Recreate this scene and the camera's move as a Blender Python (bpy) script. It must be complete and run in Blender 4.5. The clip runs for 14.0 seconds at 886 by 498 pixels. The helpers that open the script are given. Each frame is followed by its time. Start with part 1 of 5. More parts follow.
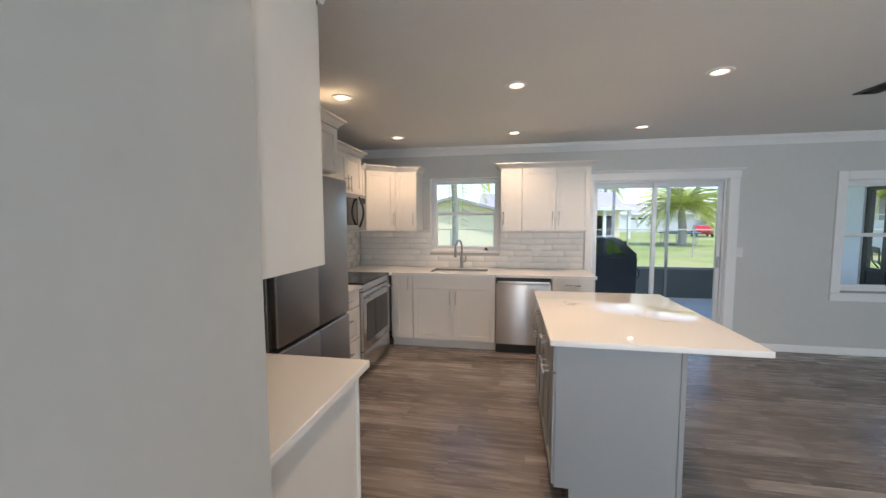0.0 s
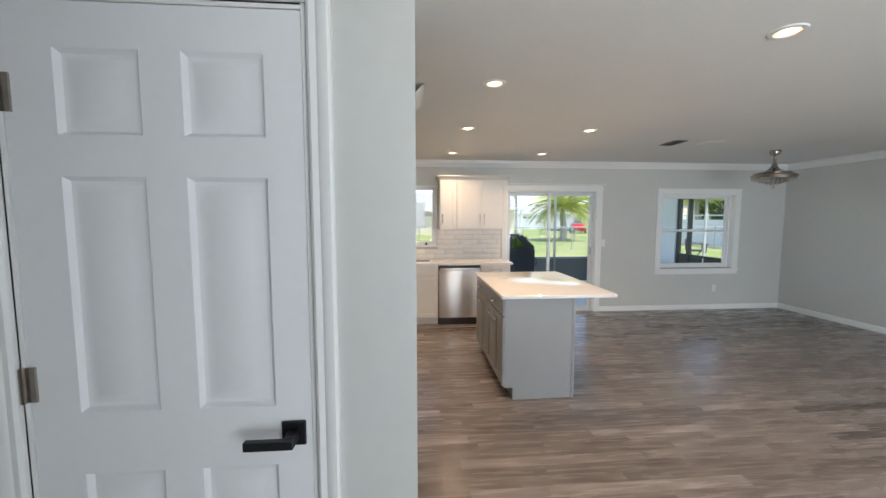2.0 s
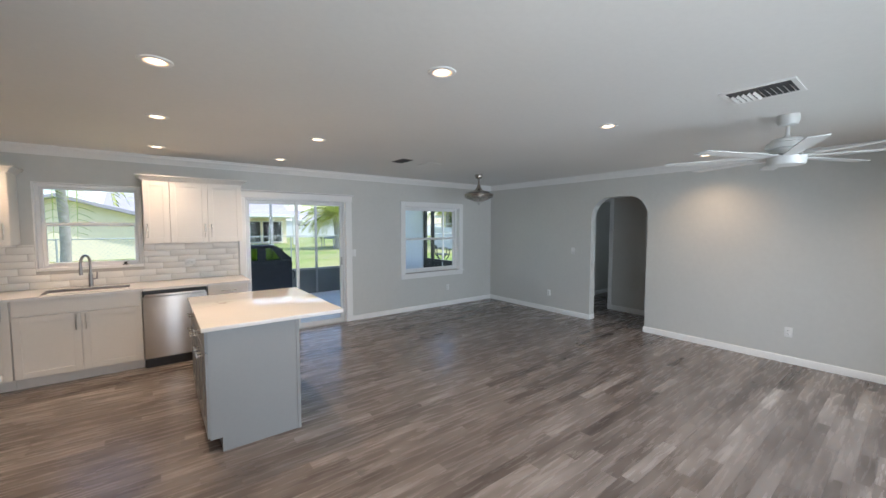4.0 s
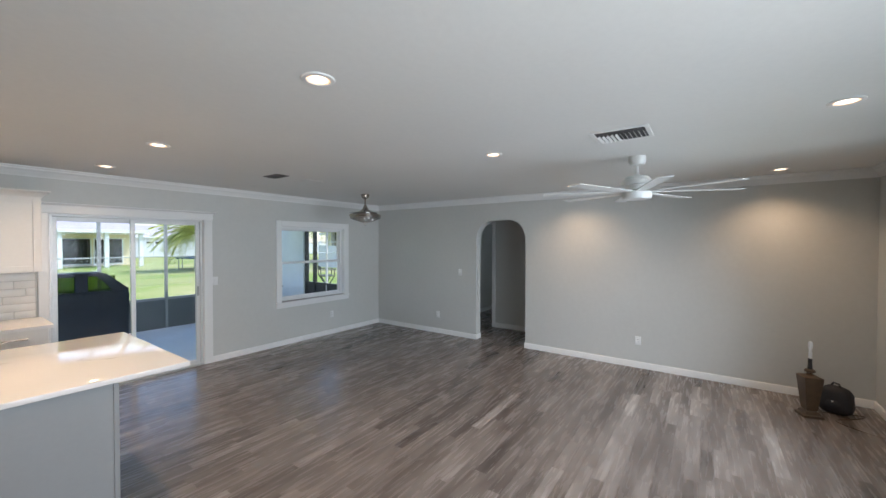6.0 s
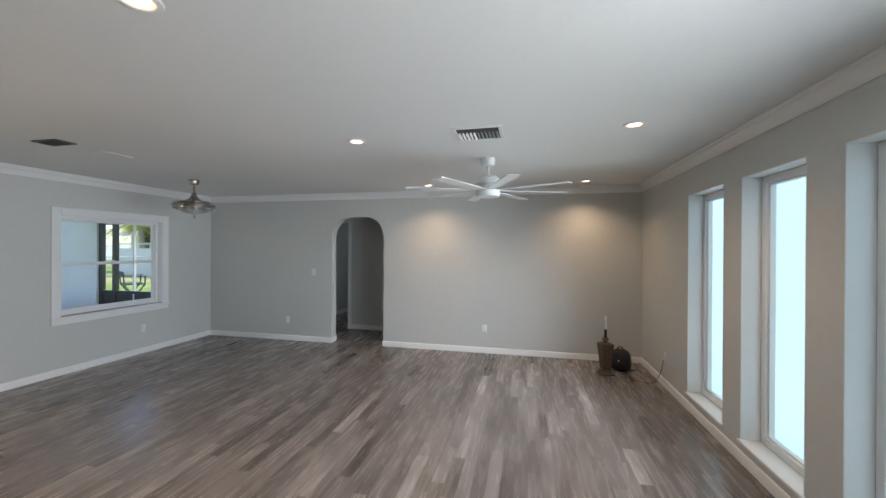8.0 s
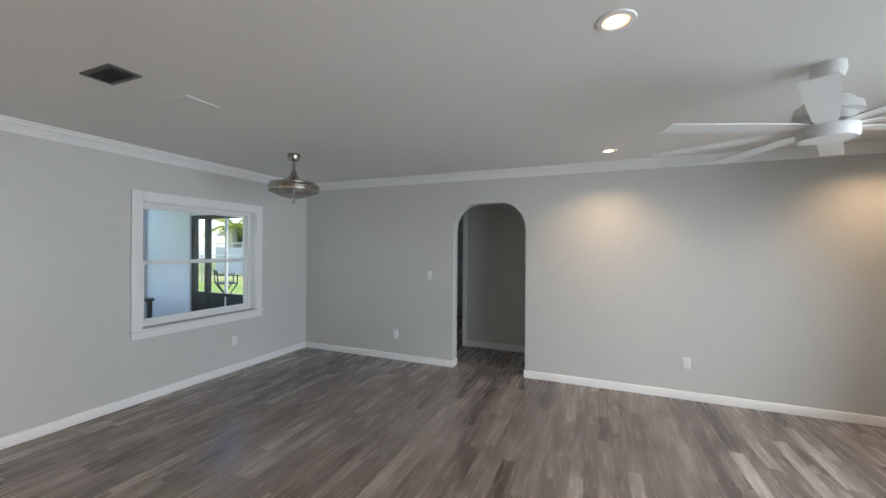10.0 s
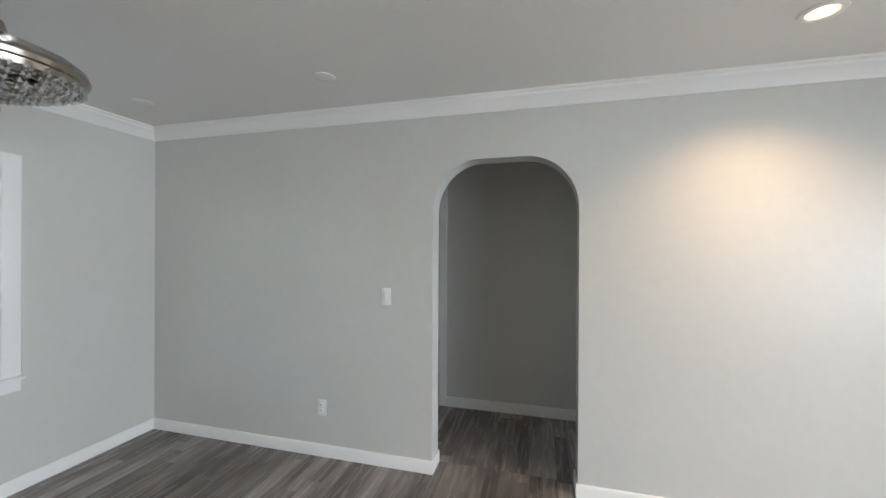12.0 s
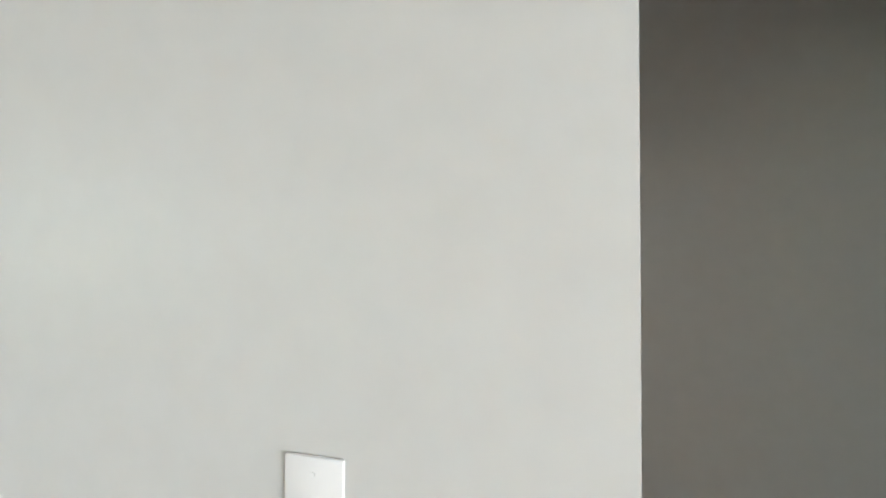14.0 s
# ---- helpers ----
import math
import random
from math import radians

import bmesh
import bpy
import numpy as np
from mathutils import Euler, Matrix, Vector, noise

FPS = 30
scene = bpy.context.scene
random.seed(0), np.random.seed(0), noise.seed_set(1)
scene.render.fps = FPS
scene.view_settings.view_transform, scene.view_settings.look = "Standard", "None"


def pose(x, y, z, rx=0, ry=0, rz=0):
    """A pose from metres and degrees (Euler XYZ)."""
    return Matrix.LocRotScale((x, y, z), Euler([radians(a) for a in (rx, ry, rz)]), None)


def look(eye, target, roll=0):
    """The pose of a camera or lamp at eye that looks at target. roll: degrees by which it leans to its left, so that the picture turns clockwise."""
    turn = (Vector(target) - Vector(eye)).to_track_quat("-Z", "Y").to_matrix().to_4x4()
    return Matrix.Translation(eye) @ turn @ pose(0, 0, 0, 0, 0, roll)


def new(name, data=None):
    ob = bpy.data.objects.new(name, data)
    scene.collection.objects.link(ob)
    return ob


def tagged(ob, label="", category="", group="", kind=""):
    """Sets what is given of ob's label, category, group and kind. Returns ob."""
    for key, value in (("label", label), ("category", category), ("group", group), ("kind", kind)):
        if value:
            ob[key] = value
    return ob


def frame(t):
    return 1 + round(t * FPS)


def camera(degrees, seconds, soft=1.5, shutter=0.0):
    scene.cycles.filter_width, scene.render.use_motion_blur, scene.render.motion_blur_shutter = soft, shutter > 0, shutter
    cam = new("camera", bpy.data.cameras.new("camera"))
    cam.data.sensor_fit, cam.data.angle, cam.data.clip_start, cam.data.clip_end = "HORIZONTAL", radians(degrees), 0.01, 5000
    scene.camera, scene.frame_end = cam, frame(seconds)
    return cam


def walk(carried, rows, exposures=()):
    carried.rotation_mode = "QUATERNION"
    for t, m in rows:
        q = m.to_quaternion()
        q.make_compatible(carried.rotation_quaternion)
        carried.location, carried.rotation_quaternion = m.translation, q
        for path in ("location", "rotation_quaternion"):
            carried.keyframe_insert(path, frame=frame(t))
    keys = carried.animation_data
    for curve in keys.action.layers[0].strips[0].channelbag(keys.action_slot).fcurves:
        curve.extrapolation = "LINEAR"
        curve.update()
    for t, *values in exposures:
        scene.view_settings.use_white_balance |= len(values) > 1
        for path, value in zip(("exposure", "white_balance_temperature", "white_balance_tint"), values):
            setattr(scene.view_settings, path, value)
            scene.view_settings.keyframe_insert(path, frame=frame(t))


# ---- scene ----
cam = camera(100.1, 14.0)
PATH = [
    (0, (-0.218, -0.138, 1.511), (-0.578, 1.824, 1.358), -0.2),
    (0.5, (-0.349, -0.531, 1.527), (-0.632, 1.442, 1.373), 0.0),
    (1, (-0.498, -0.862, 1.53), (-0.657, 1.126, 1.372), 0.1),
    (1.5, (-0.637, -1.073, 1.497), (-0.651, 0.92, 1.34), 0.0),
    (2, (-0.743, -1.201, 1.543), (-0.583, 0.786, 1.378), -0.0),
    (2.5, (-0.626, -1.26, 1.563), (-0.11, 0.665, 1.389), -0.3),
    (3, (-0.46, -1.271, 1.557), (0.399, 0.528, 1.385), -0.2),
    (5.5, (-0.051, -0.922, 1.672), (1.437, 0.414, 1.63), 0.1),
    (6, (-0.028, -0.963, 1.675), (1.603, 0.193, 1.642), 0.1),
    (6.5, (-0.012, -0.999, 1.665), (1.79, -0.133, 1.637), 0.2),
    (7, (-0.012, -0.996, 1.657), (1.897, -0.399, 1.63), 0.2),
    (7.5, (-0.03, -0.962, 1.618), (1.918, -0.51, 1.592), 0.2),
    (8, (0.007, -0.831, 1.559), (1.958, -0.393, 1.555), 0.3),
    (8.5, (0.2, -0.551, 1.535), (2.128, -0.019, 1.532), 0.3),
    (9, (0.46, -0.164, 1.5), (2.325, 0.561, 1.496), 0.3),
    (9.2, (0.578, 0.014, 1.512), (2.424, 0.785, 1.508), 0.4),
    (11.5, (2.654, 1.389, 1.468), (4.552, 2.02, 1.478), 0.4),
    (12, (3.21, 1.603, 1.48), (5.145, 2.109, 1.477), 0.3),
    (12.5, (3.795, 1.764, 1.46), (5.742, 2.225, 1.461), 0.3),
    (13, (4.31, 2.005, 1.443), (6.281, 2.344, 1.458), 0.3),
    (13.4, (4.698, 2.196, 1.446), (6.677, 2.469, 1.528), 0.1),
    (13.6, (4.859, 2.248, 1.437), (6.83, 2.581, 1.494), 0.3),
    (13.8, (5.018, 2.33, 1.406), (6.988, 2.667, 1.483), 0.2),
    (14, (5.177, 2.389, 1.43), (7.131, 2.815, 1.458), 0.1),
]
EXPOSURES = ((0.0, 1.1, 5950, 10), (0.7, 1.15, 6000, 10), (1.5, 1.25, 6150, 10), (2.2, 1.28, 6250, 10), (3.0, 1.2, 6000, 10), (5.5, 1.2, 5950, 10), (7.0, 1.15, 6000, 10), (9.2, 1.22, 6100, 10), (11.5, 1.74, 6200, 10), (12.5, 1.98, 6300, 10), (13.3, 2.48, 6350, 10), (14.0, 2.70, 6450, 10))
walk(cam, [(t, look(eye, aim, lean)) for t, eye, aim, lean in PATH], EXPOSURES)

# ---- light ----
world = bpy.data.worlds.new("world")
scene.world = world
world.use_nodes = True
sky = world.node_tree.nodes.new("ShaderNodeTexSky")
sky.sky_type, sky.sun_disc = "NISHITA", False
sky.sun_elevation, sky.sun_rotation = radians(60), radians(125)
world.node_tree.links.new(sky.outputs[0], world.node_tree.nodes["Background"].inputs[0])
world.node_tree.nodes["Background"].inputs[1].default_value = 0.15
sun = new("sun", bpy.data.lights.new("sun", "SUN"))
sun.data.energy, sun.data.angle, sun.data.color = 2.3, radians(0.5), (1.0, 0.95, 0.87)
sun.matrix_world = look((14, -10, 30), (0, 0, 0))
LAMP_POWER = 21.0
# emission of the board that stands in for daylight outside the south wall
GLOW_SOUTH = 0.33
WINDOW_POWER = 4.8        # sky light through each tall window
DAYLIGHT, BOUNCED = (0.93, 0.965, 1.0), (1.0, 1.0, 0.92)
BOUNCE_POWER = 0.44        # sunlit ground in front of the house, shining up through them

# ---- plan, in metres ----
XW, XE, YS, YB, HC = -2.25, 5.55, -2.38, 4.65, 2.44
PX, PY0, PY1 = -0.735, -0.22, 0.56      # the closet block: east face, south face, north face
ARY0, ARY1, ARZ = 1.378, 2.284, 2.052   # the arch: sides and top
HX = 6.60                               # back wall of the hall


# ---- mesh helpers ----
def add_box(bm, x0, x1, y0, y1, z0, z1, bev=0.0, seg=1):
    v = [bm.verts.new((x, y, z)) for x in (x0, x1) for y in (y0, y1) for z in (z0, z1)]
    quads = ((0, 1, 3, 2), (4, 6, 7, 5), (0, 4, 5, 1), (2, 3, 7, 6), (0, 2, 6, 4), (1, 5, 7, 3))
    faces = [bm.faces.new([v[i] for i in q]) for q in quads]
    if bev > 0:
        edges = list({e for f in faces for e in f.edges})
        bmesh.ops.bevel(bm, geom=edges, offset=bev, segments=seg, affect="EDGES", profile=0.5)
    return bm


def box(x0, x1, y0, y1, z0, z1, bev=0.0, seg=1):
    return add_box(bmesh.new(), x0, x1, y0, y1, z0, z1, bev, seg)


def add_lathe(bm, profile, n=24, cx=0.0, cy=0.0):
    rings = []
    for r, z in profile:
        if r < 1e-5:
            rings.append([bm.verts.new((cx, cy, z))])
        else:
            rings.append([bm.verts.new((cx + r * math.cos(2 * math.pi * k / n), cy + r * math.sin(2 * math.pi * k / n), z)) for k in range(n)])
    for a, b in zip(rings, rings[1:]):
        for k in range(n):
            quad = []
            for vv in (a[k % len(a)], a[(k + 1) % len(a)], b[(k + 1) % len(b)], b[k % len(b)]):
                if vv not in quad:
                    quad.append(vv)
            if len(quad) > 2:
                f = bm.faces.new(quad)
                f.smooth = True
    return bm


def lathe(profile, n=24, cx=0.0, cy=0.0):
    return add_lathe(bmesh.new(), profile, n, cx, cy)


def add_tube(bm, points, r, n=10, ends=True):
    """A round bar along a chain of points; r is one radius or one for each point."""
    pts = [Vector(p) for p in points]
    rad = r if isinstance(r, (list, tuple)) else [r] * len(pts)
    rings = []
    side = None
    for i, p in enumerate(pts):
        d = (pts[min(i + 1, len(pts) - 1)] - pts[max(i - 1, 0)]).normalized()
        if side is None:
            side = d.orthogonal().normalized()
        side = (side - d * side.dot(d)).normalized()
        up = d.cross(side)
        rings.append([bm.verts.new(p + rad[i] * (math.cos(2 * math.pi * k / n) * side + math.sin(2 * math.pi * k / n) * up)) for k in range(n)])
    for a, b in zip(rings, rings[1:]):
        for k in range(n):
            bm.faces.new((a[k], a[(k + 1) % n], b[(k + 1) % n], b[k])).smooth = True
    if ends:
        bm.faces.new(rings[0][::-1])
        bm.faces.new(rings[-1])
    return bm


def tube(points, r, n=10):
    return add_tube(bmesh.new(), points, r, n)


def add_prism(bm, outline, axis, a0, a1):
    """An outline in two coordinates, drawn out along the third axis (0, 1 or 2)."""
    def at(u, v, a):
        c = [u, v]
        c.insert(axis, a)
        return bm.verts.new(c)
    lo = [at(u, v, a0) for u, v in outline]
    hi = [at(u, v, a1) for u, v in outline]
    n = len(outline)
    bm.faces.new(lo)
    bm.faces.new(hi[::-1])
    for k in range(n):
        bm.faces.new((lo[k], hi[k], hi[(k + 1) % n], lo[(k + 1) % n]))
    return bm


def prism(outline, axis, a0, a1):
    return add_prism(bmesh.new(), outline, axis, a0, a1)


def mesh_of(name, bm, material):
    bmesh.ops.recalc_face_normals(bm, faces=bm.faces)
    me = bpy.data.meshes.new(name)
    bm.to_mesh(me)
    bm.free()
    me.materials.append(material)
    if not name.startswith("wall"):
        me.set_sharp_from_angle(angle=radians(38))
    return me


def part(name, bm, material, parent, label=""):
    ob = new(name, mesh_of(name, bm, material))
    ob.parent = parent
    if label:
        ob["label"] = label
    return ob


def thing(name, m, label, category, group="", kind=""):
    ob = new(name)
    ob.empty_display_size = 0.1
    ob.matrix_world = m
    return tagged(ob, label, category, group, kind)


def solid(name, bm, material, label, category, kind="", group="", m=None):
    ob = new(name, mesh_of(name, bm, material))
    if m is not None:
        ob.matrix_world = m
    return tagged(ob, label, category, group, kind)


# ---- materials ----
def nodes_of(name):
    m = bpy.data.materials.new(name)
    m.use_nodes = True
    t = m.node_tree
    return m, t, t.nodes["Principled BSDF"]


def noise_node(t, scale, vector, detail=4.0, rough=0.55):
    n = t.nodes.new("ShaderNodeTexNoise")
    n.inputs["Scale"].default_value, n.inputs["Detail"].default_value, n.inputs["Roughness"].default_value = scale, detail, rough
    t.links.new(vector, n.inputs["Vector"])
    return n.outputs["Fac"]


def math_node(t, op, a, b):
    n = t.nodes.new("ShaderNodeMath")
    n.operation = op
    for k, v in enumerate((a, b)):
        if isinstance(v, (int, float)):
            n.inputs[k].default_value = v
        else:
            t.links.new(v, n.inputs[k])
    return n.outputs[0]


def ramp_node(t, fac, stops):
    n = t.nodes.new("ShaderNodeValToRGB")
    e = n.color_ramp.elements
    while len(e) < len(stops):
        e.new(0.5)
    for el, (p, c) in zip(e, stops):
        el.position, el.color = p, (*c, 1)
    t.links.new(fac, n.inputs[0])
    return n.outputs[0]


def scaled_position(t, sx=1.0, sy=1.0, sz=1.0):
    g = t.nodes.new("ShaderNodeNewGeometry")
    mp = t.nodes.new("ShaderNodeMapping")
    mp.inputs["Scale"].default_value = (sx, sy, sz)
    t.links.new(g.outputs["Position"], mp.inputs["Vector"])
    return mp.outputs["Vector"]


def bump_node(t, height, strength, distance, b):
    n = t.nodes.new("ShaderNodeBump")
    n.inputs["Strength"].default_value, n.inputs["Distance"].default_value = strength, distance
    t.links.new(height, n.inputs["Height"])
    t.links.new(n.outputs[0], b.inputs["Normal"])


def paint(name, col, rough=0.5, metal=0.0, var=0.06, big=1.5, small=40.0, bump=0.0, grain=120.0, stretch=(1, 1, 1), spread=0.08):
    """A surface of one base colour with slow and fine variation of colour and gloss, and a fine relief."""
    m, t, b = nodes_of(name)
    pos = scaled_position(t, *stretch)
    slow, fine = noise_node(t, big, pos, 3), noise_node(t, small, pos, 5)
    mixed = math_node(t, "ADD", math_node(t, "MULTIPLY", slow, 0.6), math_node(t, "MULTIPLY", fine, 0.4))
    lo = tuple(max(0.0, c * (1 - 2.2 * var)) for c in col)
    hi = tuple(min(1.0, c * (1 + 2.2 * var)) for c in col)
    t.links.new(ramp_node(t, mixed, ((0.25, lo), (0.75, hi))), b.inputs["Base Color"])
    t.links.new(math_node(t, "ADD", math_node(t, "MULTIPLY", fine, spread), rough - spread / 2), b.inputs["Roughness"])
    b.inputs["Metallic"].default_value = metal
    if bump > 0:
        bump_node(t, noise_node(t, grain, pos, 3), bump, 0.002, b)
    return m


def glow(name, col, strength):
    m, t, b = nodes_of(name)
    b.inputs["Base Color"].default_value = (0.8, 0.8, 0.8, 1)
    b.inputs["Emission Color"].default_value = (*col, 1)
    b.inputs["Emission Strength"].default_value = strength
    return m


def pane_glass(name, tint=(1, 1, 1), gloss=0.006):
    m, t, b = nodes_of(name)
    t.nodes.remove(b)
    clear, shine = t.nodes.new("ShaderNodeBsdfTransparent"), t.nodes.new("ShaderNodeBsdfGlossy")
    clear.inputs[0].default_value, shine.inputs["Roughness"].default_value = (*tint, 1), 0.02
    mix = t.nodes.new("ShaderNodeMixShader")
    mix.inputs[0].default_value = gloss
    t.links.new(clear.outputs[0], mix.inputs[1])
    t.links.new(shine.outputs[0], mix.inputs[2])
    t.links.new(mix.outputs[0], t.nodes["Material Output"].inputs["Surface"])
    return m


def plank_wood(name, island=False):
    """Weathered grey-brown vinyl planks: a tone for each plank, narrow printed staves, long grain, pale worn streaks, dark knots."""
    m, t, b = nodes_of(name)
    if island:
        rnd = t.nodes.new("ShaderNodeNewGeometry").outputs["Random Per Island"]
    else:
        rnd = t.nodes.new("ShaderNodeObjectInfo").outputs["Random"]
    pos = scaled_position(t)
    shift = t.nodes.new("ShaderNodeCombineXYZ")
    t.links.new(math_node(t, "MULTIPLY", rnd, 37.0), shift.inputs[0])
    t.links.new(math_node(t, "MULTIPLY", rnd, 91.0), shift.inputs[1])
    add = t.nodes.new("ShaderNodeVectorMath")
    t.links.new(pos, add.inputs[0])
    t.links.new(shift.outputs[0], add.inputs[1])
    base = add.outputs[0]

    def stretched(sx, sy):
        mp = t.nodes.new("ShaderNodeMapping")
        mp.inputs["Scale"].default_value = (sx, sy, 1)
        t.links.new(base, mp.inputs["Vector"])
        return mp.outputs["Vector"]
    streak = noise_node(t, 1.0, stretched(3.0, 34), 3, 0.5)
    grain = noise_node(t, 1.0, stretched(7, 230), 4, 0.65)
    cloud = noise_node(t, 1.0, stretched(2.4, 11.0), 1.5, 0.5)
    streak = math_node(t, "MAXIMUM", streak, 0.40)
    each = ramp_node(t, rnd, ((0.0, (0.08, 0.08, 0.08)), (0.12, (0.18, 0.18, 0.18)), (0.45, (0.24, 0.24, 0.24)), (0.78, (0.29, 0.29, 0.29)), (1.0, (0.45, 0.45, 0.45))))
    tone = math_node(t, "ADD", math_node(t, "ADD", each, 0.185), math_node(t, "MULTIPLY", streak, 0.12))
    tone = math_node(t, "ADD", tone, math_node(t, "MULTIPLY", math_node(t, "SUBTRACT", cloud, 0.5), 0.46))
    tone = math_node(t, "ADD", tone, math_node(t, "MULTIPLY", math_node(t, "SUBTRACT", grain, 0.5), 0.05))
    col = ramp_node(t, tone, PLANK_TONES)
    t.links.new(col, b.inputs["Base Color"])
    t.links.new(math_node(t, "ADD", math_node(t, "MULTIPLY", streak, 0.24), 0.14), b.inputs["Roughness"])
    bump_node(t, grain, 0.08, 0.001, b)
    return m


def quartz(name):
    """White quartz with a few thin grey-brown veins."""
    m, t, b = nodes_of(name)
    pos = scaled_position(t)
    warp = t.nodes.new("ShaderNodeTexNoise")
    warp.inputs["Scale"].default_value, warp.inputs["Detail"].default_value = 1.7, 5
    t.links.new(pos, warp.inputs["Vector"])
    add = t.nodes.new("ShaderNodeVectorMath")
    sc = t.nodes.new("ShaderNodeVectorMath")
    sc.operation = "SCALE"
    sc.inputs["Scale"].default_value = 0.7
    t.links.new(warp.outputs["Color"], sc.inputs[0])
    t.links.new(pos, add.inputs[0])
    t.links.new(sc.outputs[0], add.inputs[1])
    vor = t.nodes.new("ShaderNodeTexVoronoi")
    vor.feature = "DISTANCE_TO_EDGE"
    vor.inputs["Scale"].default_value = 0.7
    t.links.new(add.outputs[0], vor.inputs["Vector"])
    veil = noise_node(t, 2.6, pos, 4)
    edge = math_node(t, "ADD", vor.outputs["Distance"], math_node(t, "MULTIPLY", math_node(t, "SUBTRACT", veil, 0.36), 0.16))
    t.links.new(ramp_node(t, edge, ((0.0, (0.60, 0.57, 0.53)), (0.0035, (0.81, 0.80, 0.78)), (0.012, (0.86, 0.85, 0.83)))), b.inputs["Base Color"])
    b.inputs["Roughness"].default_value = 0.05
    return m


def brushed(name, col, rough, sx, sy, sz):
    m, t, b = nodes_of(name)
    fine = noise_node(t, 1.0, scaled_position(t, sx, sy, sz), 4, 0.6)
    slow = noise_node(t, 2.0, scaled_position(t), 2)
    t.links.new(ramp_node(t, fine, ((0.3, tuple(c * 0.86 for c in col)), (0.7, tuple(min(1, c * 1.1) for c in col)))), b.inputs["Base Color"])
    t.links.new(math_node(t, "ADD", math_node(t, "MULTIPLY", slow, 0.12), rough - 0.05), b.inputs["Roughness"])
    b.inputs["Metallic"].default_value = 1.0
    bump_node(t, fine, 0.06, 0.001, b)
    return m


def tile_glaze(name, col):
    m, t, b = nodes_of(name)
    rnd = t.nodes.new("ShaderNodeObjectInfo").outputs["Random"]
    pos = scaled_position(t)
    wav = noise_node(t, 9.0, pos, 2)
    t.links.new(ramp_node(t, math_node(t, "ADD", math_node(t, "MULTIPLY", rnd, 0.5), math_node(t, "MULTIPLY", wav, 0.5)),
                          ((0.1, tuple(c * 0.96 for c in col)), (0.9, col))), b.inputs["Base Color"])
    b.inputs["Roughness"].default_value = 0.07
    bump_node(t, wav, 0.05, 0.004, b)
    return m


def ground_grass(name):
    m, t, b = nodes_of(name)
    pos = scaled_position(t)
    a, c = noise_node(t, 0.22, pos, 4), noise_node(t, 14.0, pos, 5)
    mixed = math_node(t, "ADD", math_node(t, "MULTIPLY", a, 0.65), math_node(t, "MULTIPLY", c, 0.35))
    t.links.new(ramp_node(t, mixed, ((0.3, (0.13, 0.22, 0.030)), (0.46, (0.20, 0.27, 0.055)), (0.62, (0.38, 0.35, 0.17)))), b.inputs["Base Color"])
    b.inputs["Roughness"].default_value = 0.9
    bump_node(t, c, 0.6, 0.03, b)
    return m


PLANK_TONES = ((0.26, (0.078, 0.065, 0.058)), (0.42, (0.144, 0.122, 0.110)), (0.60, (0.240, 0.211, 0.194)), (0.82, (0.42, 0.387, 0.363)))
WALL = paint("wall_paint", (0.580, 0.580, 0.555), 0.36, var=0.025, big=0.8, small=18, bump=0.12, grain=45)
CEIL = paint("ceiling_paint", (0.76, 0.757, 0.738), 0.75, var=0.02, big=0.7, small=30, bump=0.10, grain=70)
TRIM = paint("trim_paint", (0.80, 0.80, 0.79), 0.32, var=0.015)
DOORW = paint("door_paint", (0.78, 0.78, 0.79), 0.30, var=0.015, bump=0.05, grain=90)
CABW = paint("cabinet_white", (0.78, 0.76, 0.72), 0.34, var=0.015)
ISLG = paint("island_grey", (0.30, 0.315, 0.325), 0.38, var=0.02)
PLANK, PLANKS = plank_wood("vinyl_plank"), plank_wood("vinyl_plank_joined", True)
SUBFLOOR = paint("joint_dark", (0.09, 0.072, 0.062), 0.8)
QUARTZ = quartz("white_quartz")
STEEL = brushed("brushed_steel", (0.62, 0.62, 0.63), 0.24, 160, 160, 4)
STEELB = paint("bright_steel", (0.78, 0.78, 0.79), 0.38, metal=1.0, var=0.012, big=3, small=25, spread=0.04)
STEELB.node_tree.nodes["Principled BSDF"].inputs["Anisotropic"].default_value = 0.75
STEELB.node_tree.nodes["Principled BSDF"].inputs["Anisotropic Rotation"].default_value = 0.25
STEELD = brushed("steel_fridge", (0.33, 0.33, 0.34), 0.30, 4, 160, 160)
NICKEL = brushed("brushed_nickel", (0.62, 0.60, 0.56), 0.26, 40, 40, 40)
BLACKM = paint("black_metal", (0.02, 0.02, 0.022), 0.35, metal=0.4, var=0.1)
BLACKG = paint("black_glass", (0.012, 0.012, 0.014), 0.06, var=0.05)
BLACKP = paint("black_plastic", (0.025, 0.025, 0.028), 0.45, var=0.1)
WHITEP = paint("white_plastic", (0.78, 0.78, 0.77), 0.35, var=0.015)
GREYP = paint("grey_plastic", (0.35, 0.36, 0.35), 0.4, var=0.02)
LCD = paint("display_grey", (0.10, 0.12, 0.10), 0.15, var=0.03)
TILE = tile_glaze("subway_glaze", (0.80, 0.79, 0.76))
GROUT = paint("grout", (0.46, 0.45, 0.43), 0.8)
GLASS = pane_glass("window_glass")
VINYL = paint("white_vinyl", (0.80, 0.80, 0.80), 0.35, var=0.012)
ALU = paint("grey_aluminium", (0.42, 0.43, 0.43), 0.4, metal=0.3, var=0.03)
SLIDEF = paint("pale_aluminium", (0.64, 0.65, 0.65), 0.35, metal=0.2, var=0.02)
DARKF = paint("dark_bronze", (0.03, 0.032, 0.033), 0.4, var=0.1)
